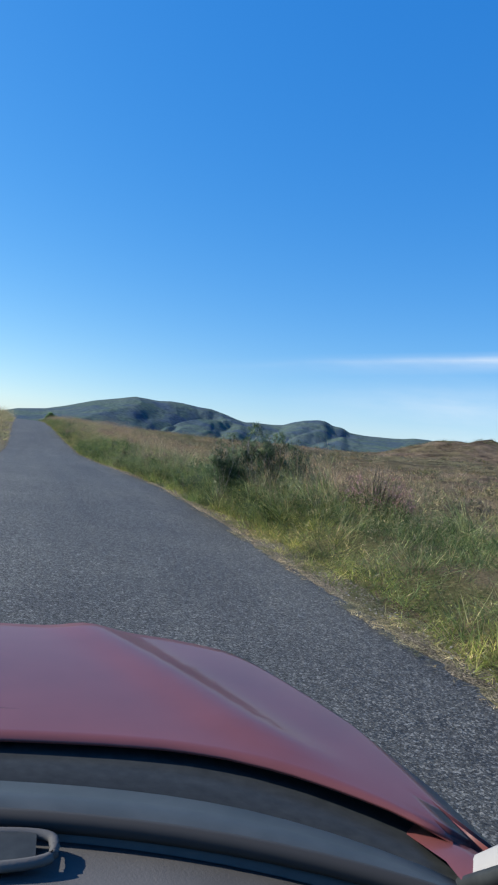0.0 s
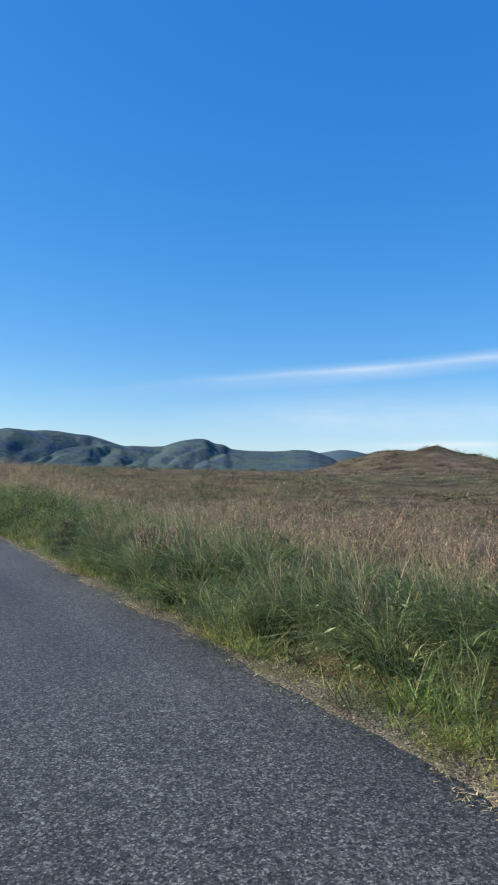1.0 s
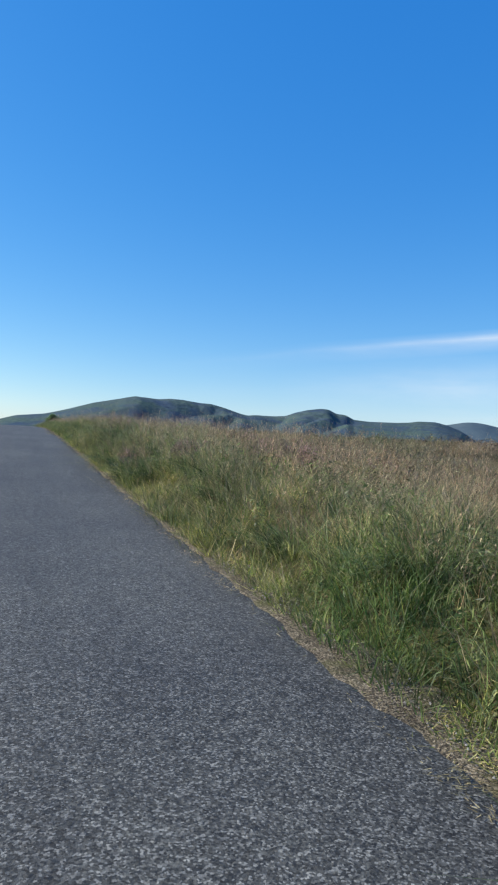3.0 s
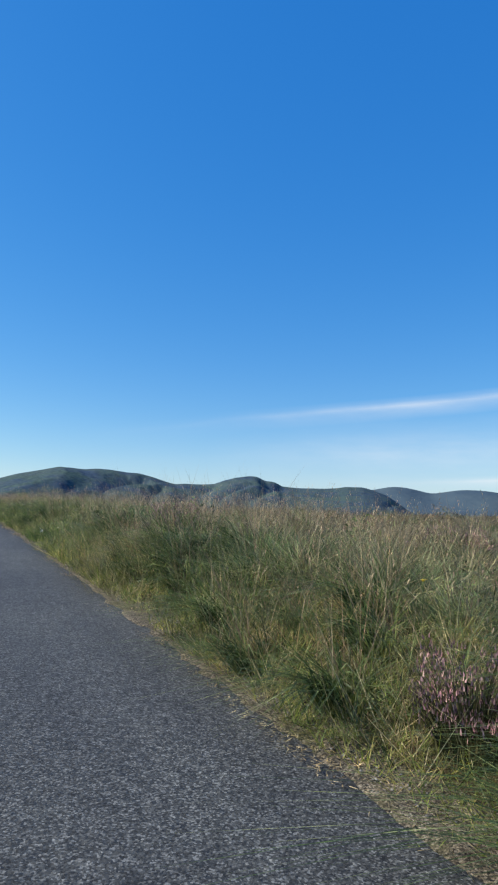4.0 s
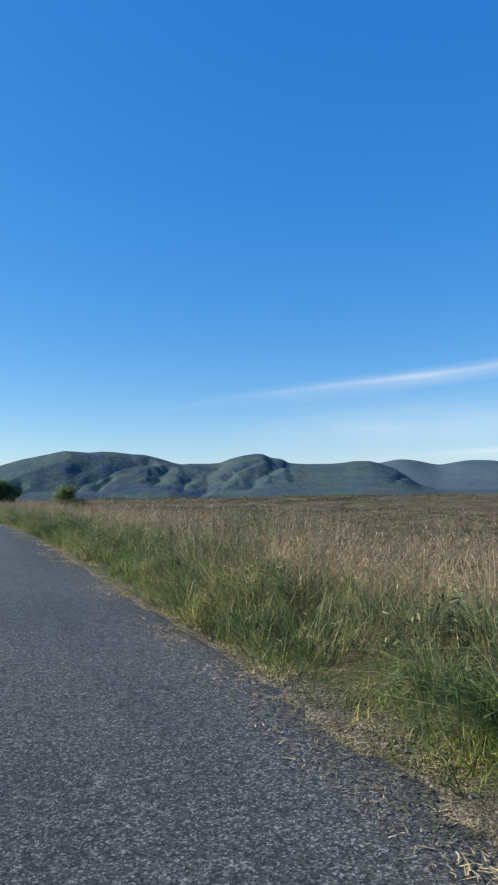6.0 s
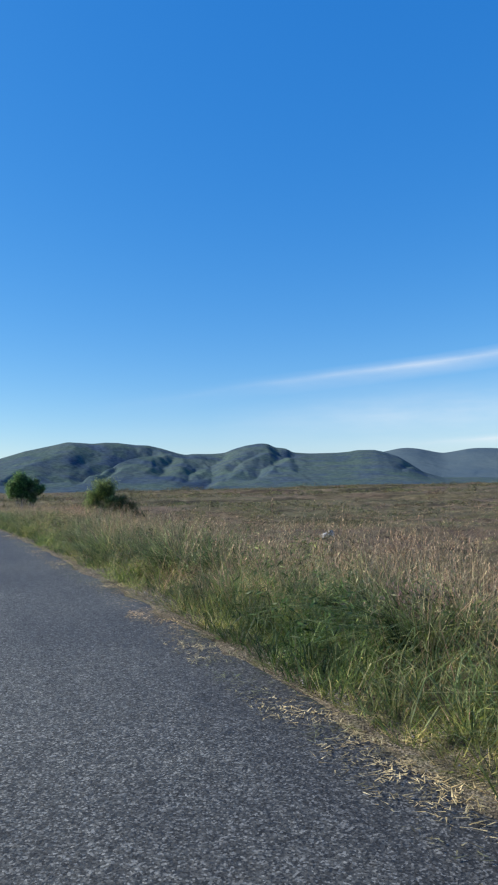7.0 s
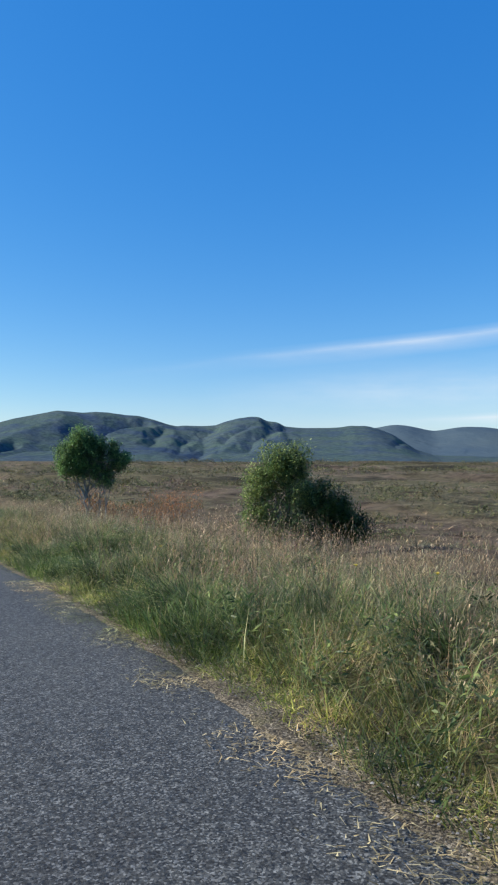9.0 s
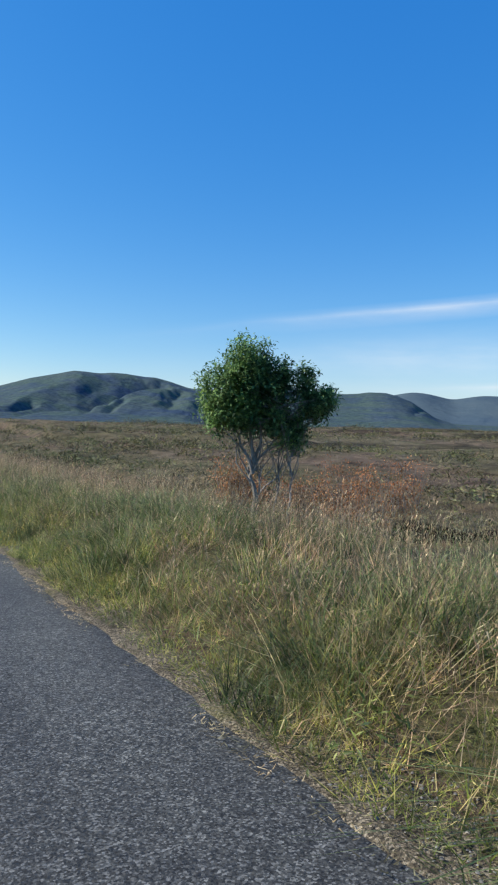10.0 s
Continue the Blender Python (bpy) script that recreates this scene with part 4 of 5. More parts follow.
stuff("verge_undergrowth", *hummocks(hummock_spots(560, 9, 112, 0.3, 2.4, 0.42, 0.38, 71, 1.3)), M["bramble"],
      "dark green leafy undergrowth among the verge grass", "undergrowth")
stuff("verge_heather", *hummocks(hummock_spots(120, 2, 112, 0.9, 3.4, 0.45, 0.36, 72, 1.5) + hummock_spots(70, 60, 108, 0.6, 2.4, 0.4, 0.36, 81, 1.2)), M["heather"],
      "dark brown heather clumps among the verge grass", "heather")
stuff("verge_bleached_grass", *join([sward(14000, 24, 70, 0.35, 2.8, 0.52, 0.005, lean=(0.15, 1.3), rise=0.6, per=16, radius=0.17, hvar=0.35, clump=1.6, size=1.5, seed=73, seg=1), sward(26000, 64, 116, 0.35, 2.4, 0.44, 0.0055, lean=(0.15, 1.4), rise=0.6, per=16, radius=0.17, hvar=0.35, clump=1.6, size=1.5, seed=74, seg=1)]), M["seed"],
      "reddish-brown bleached grass in patches on the verge", "grass")
stuff("moor_shrubs_dark", *hummocks(hummock_spots(90, 4, 70, 2.6, 15, 0.5, 0.32, 60, 2.5) + hummock_spots(300, 5, 135, 3.5, 60, 0.7, 0.26, 51, 4) + hummock_spots(300, 110, 330, 5, 170, 1.5, 0.45, 52, 9) + row_of(34, 14.6, 107, 22, 101.5, 0.5, 0.7, 0.3) + hummock_spots(150, 122, 185, 4, 34, 1.2, 0.5, 57, 5) + row_of(26, 3, 138, 16, 150, 2.5, 0.9, 0.4) + row_of(40, 40, 190, 110, 150, 3, 2.2, 0.7) + row_of(190, 50, 335, 235, 230, 4, 4.0, 1.5) + row_of(60, 40, 285, 170, 215, 5, 3.2, 0.8) + row_of(16, 6.6, 31.4, 8.0, 32.6, 0.35, 0.6, 0.3) + row_of(26, 8.2, 34.0, 12, 34.8, 0.6, 0.7, 0.24) + row_of(22, 38, 60, 50, 50, 2.5, 0.6, 0.16)), M["heather"],
      "dark domed heather hummocks on the moor", "heather")
stuff("moor_shrubs_olive", *hummocks(hummock_spots(170, 5, 130, 3.5, 55, 0.8, 0.26, 53, 4) + hummock_spots(210, 110, 330, 5, 150, 1.6, 0.4, 54, 9) + hummock_spots(90, 122, 185, 4, 34, 1.2, 0.45, 58, 5) + row_of(70, 3, 138, 17, 158, 4, 1.1, 0.4) + row_of(30, 20, 210, 90, 175, 3, 2.2, 0.6) + row_of(50, 34, 60, 52, 48, 3.5, 0.7, 0.18)), M["olive"],
      "grey-green low shrubs on the moor", "heather")
stuff("moor_shrubs_dusky", *hummocks(hummock_spots(230, 4, 70, 2.4, 15, 0.55, 0.34, 59, 2.5) + hummock_spots(150, 5, 130, 3.5, 55, 0.7, 0.24, 55, 4) + hummock_spots(170, 110, 330, 5, 150, 1.5, 0.36, 56, 9) + row_of(26, 8, 150, 16, 158, 2, 1.0, 0.35) + row_of(30, 4.6, 57.4, 7.2, 60.6, 0.5, 0.6, 0.34) + row_of(20, 7.5, 84.5, 9.5, 86.0, 0.6, 0.6, 0.3)), M["dusky"],
      "dusky brown-purple heather hummocks on the moor", "heather")


def woody(name, x, y, label, category, lobes, stems, leaf, leaf_mat, clusters, per, bark=True, turn=0.0, sink=0.05):
    """Tree or shrub. stems: (foot x, y, z, top x, y, z, radius). lobes: (x, y, z, rx, ry, rz, share) of the crown."""
    ob = holder(name, x, y, label, category, sink=sink, turn=turn)
    tips = []
    for fx, fy, fz, tx, ty, tz, r in stems:
        p = wander((fx, fy, fz), (tx, ty, tz), 7, 0.014 * (tz - fz + 0.5))
        part("trunk", *tube(p, np.linspace(r, r * 0.3, 7)), M["bark"], ob, smooth_shade=True)
        chunks = []
        for k in range(9):
            s = rng.uniform(0.35, 0.95)
            a = p[int(s * 6)]
            lb = lobes[rng.integers(len(lobes))]
            dirn = rng.normal(0, 1, 3)
            dirn /= np.linalg.norm(dirn)
            b = np.array(lb[:3]) + dirn * np.array(lb[3:6]) * 0.75
            if np.linalg.norm(b - a) > 1.7:
                continue
            q = wander(a, b, 5, 0.05)
            chunks.append(tube(q, np.linspace(r * 0.35, 0.004, 5), 5))
            tips.append(b)
        if chunks:
            part("branchwork", *join(chunks), M["bark"], ob, smooth_shade=True)
    for lx, ly, lz, rx, ry, rz, share in lobes:
        k = int(clusters * share)
        d = rng.normal(0, 1, (k, 3))
        d /= np.linalg.norm(d, axis=1)[:, None]
        rad = rng.random(k) ** 0.42 * np.where(rng.random(k) < 0.1, 1.2, 1.0)
        lump = 1 + 0.38 * vnoise(d[:, 0] * 3.4 + lx * 7, d[:, 1] * 3.4 + d[:, 2] * 2.6 + lz, 5)
        c = np.array([lx, ly, lz]) + d * rad[:, None] * lump[:, None] * np.array([rx, ry, rz])
        c = c[c[:, 2] > 0.1]
        part("crown", *leaf_spray(c, per, leaf[2], leaf[0], leaf[1]), leaf_mat, ob, kind="stuff")
    return ob


# rowan beside the road: a forked trunk with a full crown, two thin stems with a looser one
woody("rowan_tree", 5.35, 118.3, "small rowan tree with pale grey stems and green crown", "tree",
      ((-0.14, 0, 2.52, 0.46, 0.5, 0.5, 0.17), (-0.46, 0, 2.12, 0.48, 0.5, 0.5, 0.17), (0.12, 0.1, 2.2, 0.46, 0.5, 0.55, 0.17), (-0.22, 0, 1.76, 0.48, 0.5, 0.36, 0.12), (-0.66, 0, 1.78, 0.24, 0.3, 0.28, 0.05), (0.34, 0.05, 1.72, 0.3, 0.35, 0.45, 0.09), (0.45, 0, 2.4, 0.18, 0.25, 0.3, 0.04),
       (0.82, 0, 2.3, 0.18, 0.22, 0.4, 0.05), (0.95, 0, 1.95, 0.3, 0.33, 0.3, 0.08), (0.68, 0, 1.5, 0.2, 0.24, 0.34, 0.05), (1.16, 0, 2.06, 0.15, 0.2, 0.2, 0.03)),
      ((0.02, 0, 0, -0.02, 0, 1.15, 0.05), (-0.02, 0, 0.8, -0.55, 0, 2.1, 0.03), (0.0, 0, 0.95, -0.2, 0.05, 2.6, 0.034), (0.02, 0, 0.85, 0.2, 0.1, 2.4, 0.03), (0.05, 0.03, 0.1, 0.12, 0, 1.0, 0.022),
       (0.36, 0.05, 0, 0.46, 0.1, 1.3, 0.02), (0.46, 0.1, 1.2, 0.42, 0.1, 2.4, 0.016), (0.58, -0.05, 0, 0.63, -0.05, 1.2, 0.026), (0.63, -0.05, 1.1, 0.86, -0.1, 2.4, 0.02), (0.62, -0.05, 1.15, 1.1, -0.1, 2.0, 0.014)),
      (0.072, 0.032, 0.05), M["rowan"], 4300, 9, turn=-23, sink=-0.14)
# willow bush with a neighbour, whose leaf colour holds the willow's shadow
woody("willow_bush", 8.75, 111.9, "rounded grey-green willow bush on the moor's edge", "bush",
      ((-0.1, 0, 2.0, 0.56, 0.6, 0.58, 0.22), (0.32, 0, 2.15, 0.42, 0.48, 0.5, 0.17), (-0.52, 0, 1.5, 0.42, 0.5, 0.52, 0.16), (0.36, 0, 1.4, 0.52, 0.5, 0.62, 0.17), (-0.6, 0, 0.75, 0.4, 0.45, 0.45, 0.13), (0, 0, 0.6, 0.8, 0.7, 0.5, 0.17)),
      ((0, 0, 0, -0.2, 0, 1.8, 0.03), (0.1, 0, 0, 0.25, 0.1, 2.1, 0.028), (-0.1, 0.1, 0, -0.5, 0, 1.5, 0.024)),
      (0.075, 0.034, 0.065), M["willow"], 2500, 9, turn=-25)
woody("shaded_willow_bush", 10.1, 111.4, "low green willow bush with shade in its leaf colour", "bush",
      ((-0.5, 0.1, 1.28, 0.48, 0.5, 0.54, 0.3), (0, 0, 1.0, 0.42, 0.5, 0.48, 0.25), (0.4, 0, 0.58, 0.42, 0.45, 0.42, 0.2), (-0.2, 0, 0.42, 0.8, 0.6, 0.42, 0.25)),
      ((-0.2, 0, 0, -0.3, 0, 1.2, 0.025), (0.2, 0, 0, 0.4, 0.1, 0.8, 0.022)),
      (0.075, 0.034, 0.065), M["shade_leaf"], 1900, 9, turn=-25)


def gorse(x, y, w, h, label, dense=1.0, leaf="gorse"):
    """Spiky dark shrub: upright stems thick with needles."""
    ob = holder("gorse_bush", x, y, label, "bush", "gorse along the verge")
    stems, needles = [], []
    for k in range(int(20 * dense)):
        a, r = rng.uniform(0, math.tau), w * 0.5 * rng.random() ** 0.6
        top = np.array([r * math.cos(a), r * math.sin(a), h * rng.uniform(0.5, 1.05) * (1 - 0.35 * (r / (w * 0.5)) ** 2)])
        p = wander((top[0] * 0.35, top[1] * 0.35, 0), top, 6, 0.04)
        stems.append(tube(p, np.linspace(0.012, 0.004, 6), 4))
        for s in rng.uniform(0.1, 1.0, int(14 * dense)) ** 0.7:
            c = p[min(5, int(s * 6))] + rng.normal(0, 0.05, 3)
            n = 44
            base = c + rng.normal(0, 0.028, (n, 3))
            needles.append(blades(base, rng.uniform(0.02, 0.055, n), np.full(n, 0.011), rng.uniform(0.3, 1.6, n), rng.uniform(0, math.tau, n), 1))
    part("branchwork", *join(stems), M["bark"], ob, "grey woody stems")
    part("foliage", *join(needles), M[leaf], ob, kind="stuff")
    return ob


gorse(3.15, 10.4, 0.6, 1.24, "dark green gorse bush in tall grass")
gorse(3.6, 10.5, 0.8, 1.12, "dark green gorse bush in tall grass")
gorse(4.1, 10.85, 0.8, 1.06, "sprawling dark gorse bush with bare twigs")
gorse(4.65, 11.1, 0.7, 0.85, "low grey-green gorse bush in tall grass")
gorse(3.1, 12.2, 0.42, 0.42, "small dark gorse shrub at the road's edge", 0.6)
gorse(3.11, 21.05, 0.3, 0.26, "small dark brown shrub at the road's edge", 0.6, "heather")
gorse(3.35, 21.85, 0.42, 0.62, "small dark brown shrub with bare twigs", 0.6, "heather")
gorse(3.6, 49.9, 0.45, 0.5, "small dark shrub under overhanging grass", 0.6)


def leafy_shrub(x, y, w, h, label, name, mat):
    bits = [(rng.normal(0, 0.32 * w), rng.normal(0, 0.32 * w), h * rng.uniform(0.25, 0.6), w * rng.uniform(0.2, 0.4), w * rng.uniform(0.2, 0.4), h * rng.uniform(0.25, 0.45), 0.17) for _ in range(6)]
    return woody(name, x, y, label, "bush", bits,
                 ((0, 0, 0, 0.1, 0, h * 0.8, 0.01), (0.1, 0.1, 0, -0.1, 0.2, h * 0.7, 0.009)), (0.036, 0.022, 0.05), mat, 420, 9)


for x, y, w, h in ((3.75, 24.6, 0.8, 0.6), (4.2, 25.2, 0.9, 0.65), (3.5, 26.5, 1.0, 0.7), (3.4, 28.2, 0.9, 0.7), (4.0, 29.6, 1.1, 0.75), (3.55, 30.8, 0.9, 0.65), (4.3, 27.4, 1.0, 0.7), (4.2, 23.2, 0.8, 0.6), (4.6, 31.5, 1.0, 0.7), (3.6, 32.6, 0.8, 0.6), (3.45, 25.5, 0.7, 0.55), (3.4, 27.3, 0.8, 0.6), (4.6, 26.3, 1.0, 0.7), (3.45, 29.1, 0.8, 0.6), (4.7, 28.8, 1.0, 0.7), (3.9, 31.9, 0.9, 0.65), (5.0, 24.3, 0.9, 0.6), (3.85, 23.7, 0.7, 0.5)):
    leafy_shrub(x, y, w, h, "low leafy green bramble bush in the verge", "bramble_bush", M["bramble"])
for x, y, w, h in ((5.8, 76.2, 1.0, 0.75), (6.5, 77.0, 1.1, 0.8), (7.3, 77.8, 1.1, 0.75), (8.3, 78.2, 1.0, 0.7), (8.4, 81.6, 1.2, 0.6), (9.6, 82.0, 1.2, 0.6)):
    leafy_shrub(x, y, w, h, "grey-green bog myrtle bush on the moor", "bog_myrtle_bush", M["myrtle"])
for x, y, w, h in ((3.9, 53.2, 0.6, 0.6), (4.3, 53.9, 0.7, 0.6)):
    leafy_shrub(x, y, w, h, "blue-green clump of leafy weeds in the verge", "weed_clump", M["weed"])


def heather(x, y, w, h, bloom, label):
    ob = holder("heather_bush", x, y, label, "heather", "heather bushes")
    k = int(1500 * w)
    a, r = rng.uniform(0, math.tau, k), w * 0.5 * np.sqrt(rng.random(k))
    base = np.stack([r * np.cos(a), r * np.sin(a), np.zeros(k)], -1)
    hh = h * (1 - 0.55 * (r / (w * 0.5)) ** 2) * rng.uniform(0.7, 1.15, k)
    ln = 0.25 + 0.5 * r / w
    part("foliage", *blades(base, hh, np.full(k, 0.009), ln, math.pi / 2 - a, 3), M["heather"], ob, kind="stuff")
    kk = int(k * bloom)
    az = math.pi / 2 - a[:kk]
    tip = base[:kk] + np.stack([np.sin(az), np.cos(az), az * 0], -1) * (hh[:kk] * ln[:kk] * 0.72)[:, None]
    tip[:, 2] += hh[:kk] * (0.84 - 0.35 * ln[:kk] * 0.68)
    three = np.repeat(tip, 4, 0) + rng.normal(0, 0.018, (kk * 4, 3))
    part("bloom", *blades(three, rng.uniform(0.015, 0.035, kk * 4), np.full(kk * 4, 0.008), rng.uniform(0, 0.6, kk * 4), rng.uniform(0, math.tau, kk * 4), 2), M["bloom"], ob, "pink and purple flower spikes", kind="stuff")
    return ob


for x, y, w, h, b in ((4.75, 8.5, 0.8, 0.86, 0.75), (5.0, 18.3, 0.6, 0.5, 0.25), (6.4, 21.0, 0.8, 0.5, 0.3), (5.1, 42.0, 1.1, 0.75, 0.6),
                      (3.9, 51.45, 0.55, 0.72, 0.7), (4.12, 43.9, 0.6, 0.52, 0.7), (3.3, 45.25, 0.34, 0.58, 0.75), (3.75, 18.9, 0.6, 0.55, 0.3), (6.8, 49.5, 0.9, 0.5, 0.3), (5.5, 36.0, 0.9, 0.55, 0.35), (4.2, 79.3, 0.5, 0.45, 0.5)):
    heather(x, y, w, h, b, "bushy heather with purple bloom" if b > 0.45 else "brownish heather bush with sparse bloom")


def bracken(x, y, w, h):
    ob = holder("withered_shrub", x, y, "rust-red withered shrub on the moor", "bush", "withered shrubs")
    stems, leaves = [], []
    for k in range(34):
        a, r = rng.uniform(0, math.tau), w * 0.5 * math.sqrt(rng.random())
        top = (r * math.cos(a), r * math.sin(a), h * rng.uniform(0.55, 1))
        p = wander((top[0] * 0.6, top[1] * 0.6, 0), top, 5, 0.04)
        stems.append(tube(p, np.linspace(0.008, 0.003, 5), 4))
        leaves.append(leaf_spray(p[1:], 22, 0.08, 0.055, 0.024))
    part("branchwork", *join(stems), M["bark"], ob)
    part("foliage", *join(leaves), M["rust"], ob, "rust-red dead leaves", kind="stuff")


for x, y, w, h in ((6.6, 121.5, 0.9, 1.0), (7.9, 119.7, 1.2, 1.3), (8.9, 119.3, 1.2, 1.55), (8.6, 120.8, 1.3, 1.5), (6.1, 121.0, 0.8, 1.25), (7.4, 120.6, 1.0, 1.1)):
    bracken(x, y, w, h)


# arching tussocks and rushes on the verge
def tussock(kind, n, h, spread, lean, w):
    ob = new("grass_tussock")
    a, r = rng.uniform(0, math.tau, n), spread * np.sqrt(rng.random(n))
    base = np.stack([r * np.cos(a), r * np.sin(a), np.full(n, -0.02)], -1)
    # the sea wind lays most blades over to the west
    az = np.where(rng.random(n) < 0.6, rng.normal(-1.2, 0.55, n), math.pi / 2 - a + rng.normal(0, 0.4, n))
    part("foliage", *blades(base, h * rng.uniform(0.5, 1.1, n), w * rng.uniform(0.7, 1.3, n), rng.uniform(*lean, n), az, 3, droop=0.6), M["tussock" if kind == "green" else kind], ob, kind="stuff")
    k = n // 9
    part("seed_growth", *blades(base[:k], h * rng.uniform(1.0, 1.4, k), np.full(k, 0.004), rng.uniform(0.1, 0.5, k), az[:k], 3), M["seed"], ob, "thin pale seed stalks", kind="stuff")
    return ob


TUSSOCKS = {"pale": [tussock("pale", 230, 0.8, 0.15, (0.3, 1.6), 0.009) for _ in range(3)],
            "green": [tussock("green", 260, 0.74, 0.16, (0.5, 2.0), 0.0105) for _ in range(3)],
            "rush": [tussock("rush", 260, 0.7, 0.14, (0.4, 1.9), 0.0105) for _ in range(2)]}
WORDS = {"pale": "pale green tussock of arching grass on the verge", "green": "green tussock of long arching grass on the verge", "rush": "dark green clump of rushes on the verge"}
first = set()


def put_tussock(kind, x, y, s):
    i = int(rng.integers(len(TUSSOCKS[kind])))
    src = TUSSOCKS[kind][i]
    src.scale = (s, s, s)
    m = pose(x, y, float(land(x, y)), 0, 0, rng.uniform(-40, 40))
    if (kind, i) not in first:
        first.add((kind, i))
        src.matrix_basis = m @ Matrix.Diagonal((s, s, s, 1))
        tagged(src, WORDS[kind], "grass", kind + " tussocks")
        return src
    return tagged(copy_thing(src, m), WORDS[kind], "grass", kind + " tussocks")


for kind, x, y, s in (("pale", 3.0, 10.0, 0.65), ("green", 3.1, 44.2, 0.95), ("rush", 3.45, 44.5, 1.0), ("green", 3.8, 44.9, 1.0), ("green", 3.6, 43.1, 0.95), ("rush", 3.3, 43.0, 0.9), ("green", 3.15, 46.1, 0.95), ("green", 3.6, 46.4, 1.05), ("rush", 3.0, 47.0, 0.85), ("green", 3.9, 46.9, 1.05), ("green", 3.25, 47.9, 1.0), ("green", 3.7, 48.4, 1.05), ("green", 4.4, 45.6, 1.0), ("pale", 3.15, 19.3, 1.05), ("green", 3.4, 19.2, 1.1), ("rush", 3.3, 19.8, 1.0), ("green", 3.7, 19.9, 1.0), ("pale", 3.9, 9.2, 1.3), ("pale", 3.35, 9.5, 0.95), ("pale", 3.7, 9.9, 1.05), ("pale", 4.2, 10.0, 1.1), ("green", 3.15, 16.6, 0.9), ("rush", 3.3, 15.2, 0.95), ("green", 3.75, 14.9, 0.95), ("rush", 3.55, 15.5, 1.0), ("green", 4.3, 15.6, 1.0), ("green", 4.0, 14.3, 0.9), ("green", 3.85, 85.9, 0.95), ("green", 3.9, 84.9, 1.0), ("rush", 4.15, 86.3, 1.0), ("green", 4.4, 85.2, 0.95), ("pale", 4.6, 9.6, 1.35), ("green", 4.2, 8.6, 1.2), ("pale", 3.3, 18.2, 1.1), ("green", 3.7, 18.0, 1.15), ("rush", 3.6, 17.2, 1.2), ("pale", 3.2, 17.9, 1.0), ("rush", 3.5, 49.6, 1.2), ("green", 3.9, 50.3, 1.3), ("green", 4.3, 49.7, 1.3), ("pale", 3.7, 50.9, 1.2), ("rush", 3.25, 50.5, 0.9), ("rush", 3.65, 53.1, 1.25), ("rush", 3.85, 53.5, 1.35), ("rush", 4.15, 53.6, 1.2), ("green", 3.6, 50.6, 1.25), ("green", 3.35, 51.2, 1.0), ("rush", 3.6, 59.8, 1.1), ("green", 3.9, 60.0, 1.0), ("green", 4.1, 79.6, 1.1), ("rush", 4.3, 79.0, 1.0), ("green", 3.7, 83.4, 1.1), ("pale", 3.9, 84.3, 1.1)):
    put_tussock(kind, x, y, s)
for y0, y1, n in ((8, 23, 62), (34, 50, 22), (60, 72, 12), (72, 92, 34), (96, 118, 26)):
    for k in range(n):
        y = rng.uniform(y0, y1)
        put_tussock(("green", "pale", "green", "rush")[k % 4], float(edge_r(y) + rng.uniform(0.5, 2.1)), y, rng.uniform(0.6, 1.05))
for k in range(70):
    y = rng.uniform(3, 148)
    u = rng.uniform(0.9, 4.2)
    kind = ("pale", "green", "rush")[int(rng.choice(3, p=(0.4, 0.42, 0.18)))]
    put_tussock(kind, float(edge_r(y) + u), y, rng.uniform(0.65, 1.15))

# black peat edge of a small bog pool, turf hanging over it
ob = holder("peat_bank", 9.9, 117.5, "black peat edge under overhanging turf", "peat bank")
t = np.linspace(-1.9, 1.9, 30)
wig = 0.14 * fbm(t / 0.7, t * 0, 91, 3)
prof = ((-0.35, -0.14), (-0.04, -0.1), (0.0, 0.0), (0.03, 0.12), (-0.02, 0.2), (0.1, 0.24), (0.4, 0.2), (0.9, -0.05))
P = np.array([[(a * 0.75 + (d + w) * 0.66, -a * 0.66 + (d + w) * 0.75, z * (1 + 0.3 * math.sin(a * 3.1))) for d, z in prof] for a, w in zip(t, wig)])
idx = np.arange(30 * 8).reshape(30, 8)
q = np.stack([idx[:-1, :-1], idx[1:, :-1], idx[1:, 1:], idx[:-1, 1:]], -1).reshape(-1, 4)
part("peat_face", P.reshape(-1, 3), q, M["peat"], ob, "crumbling black peat", True)
n = 900
pick = P[rng.integers(0, 30, n), rng.integers(4, 8, n)] + rng.normal(0, 0.06, (n, 3)) * np.array([1, 1, 0.1])
part("turf", *blades(pick - np.array([0, 0, 0.02]), rng.uniform(0.08, 0.24, n), np.full(n, 0.01), rng.uniform(0.3, 1.6, n), rng.uniform(0, math.tau, n), 2), M["moorgrass"], ob, "brown overhanging turf", kind="stuff")

# white boulder on the moor
ob = holder("boulder", 9.6, 89.85, "white weathered boulder in moor grass", "rock", sink=0.1)
bm = bmesh.new()
bmesh.ops.create_icosphere(bm, subdivisions=2, radius=0.16)
for v in bm.verts:
    c = v.co.copy()
    k = 1 + 0.4 * noise.cell(c * 9) + 0.5 * noise.noise(c * 8)
    v.co = Vector((c.x * 1.15 * k, c.y * 0.8 * k, max(-0.1, c.z * 0.8 * k) + 0.12))
me = bpy.data.meshes.new("stone")
bm.to_mesh(me)
me.materials.append(M["rock"])
st = new("stone", me)
st.parent = ob

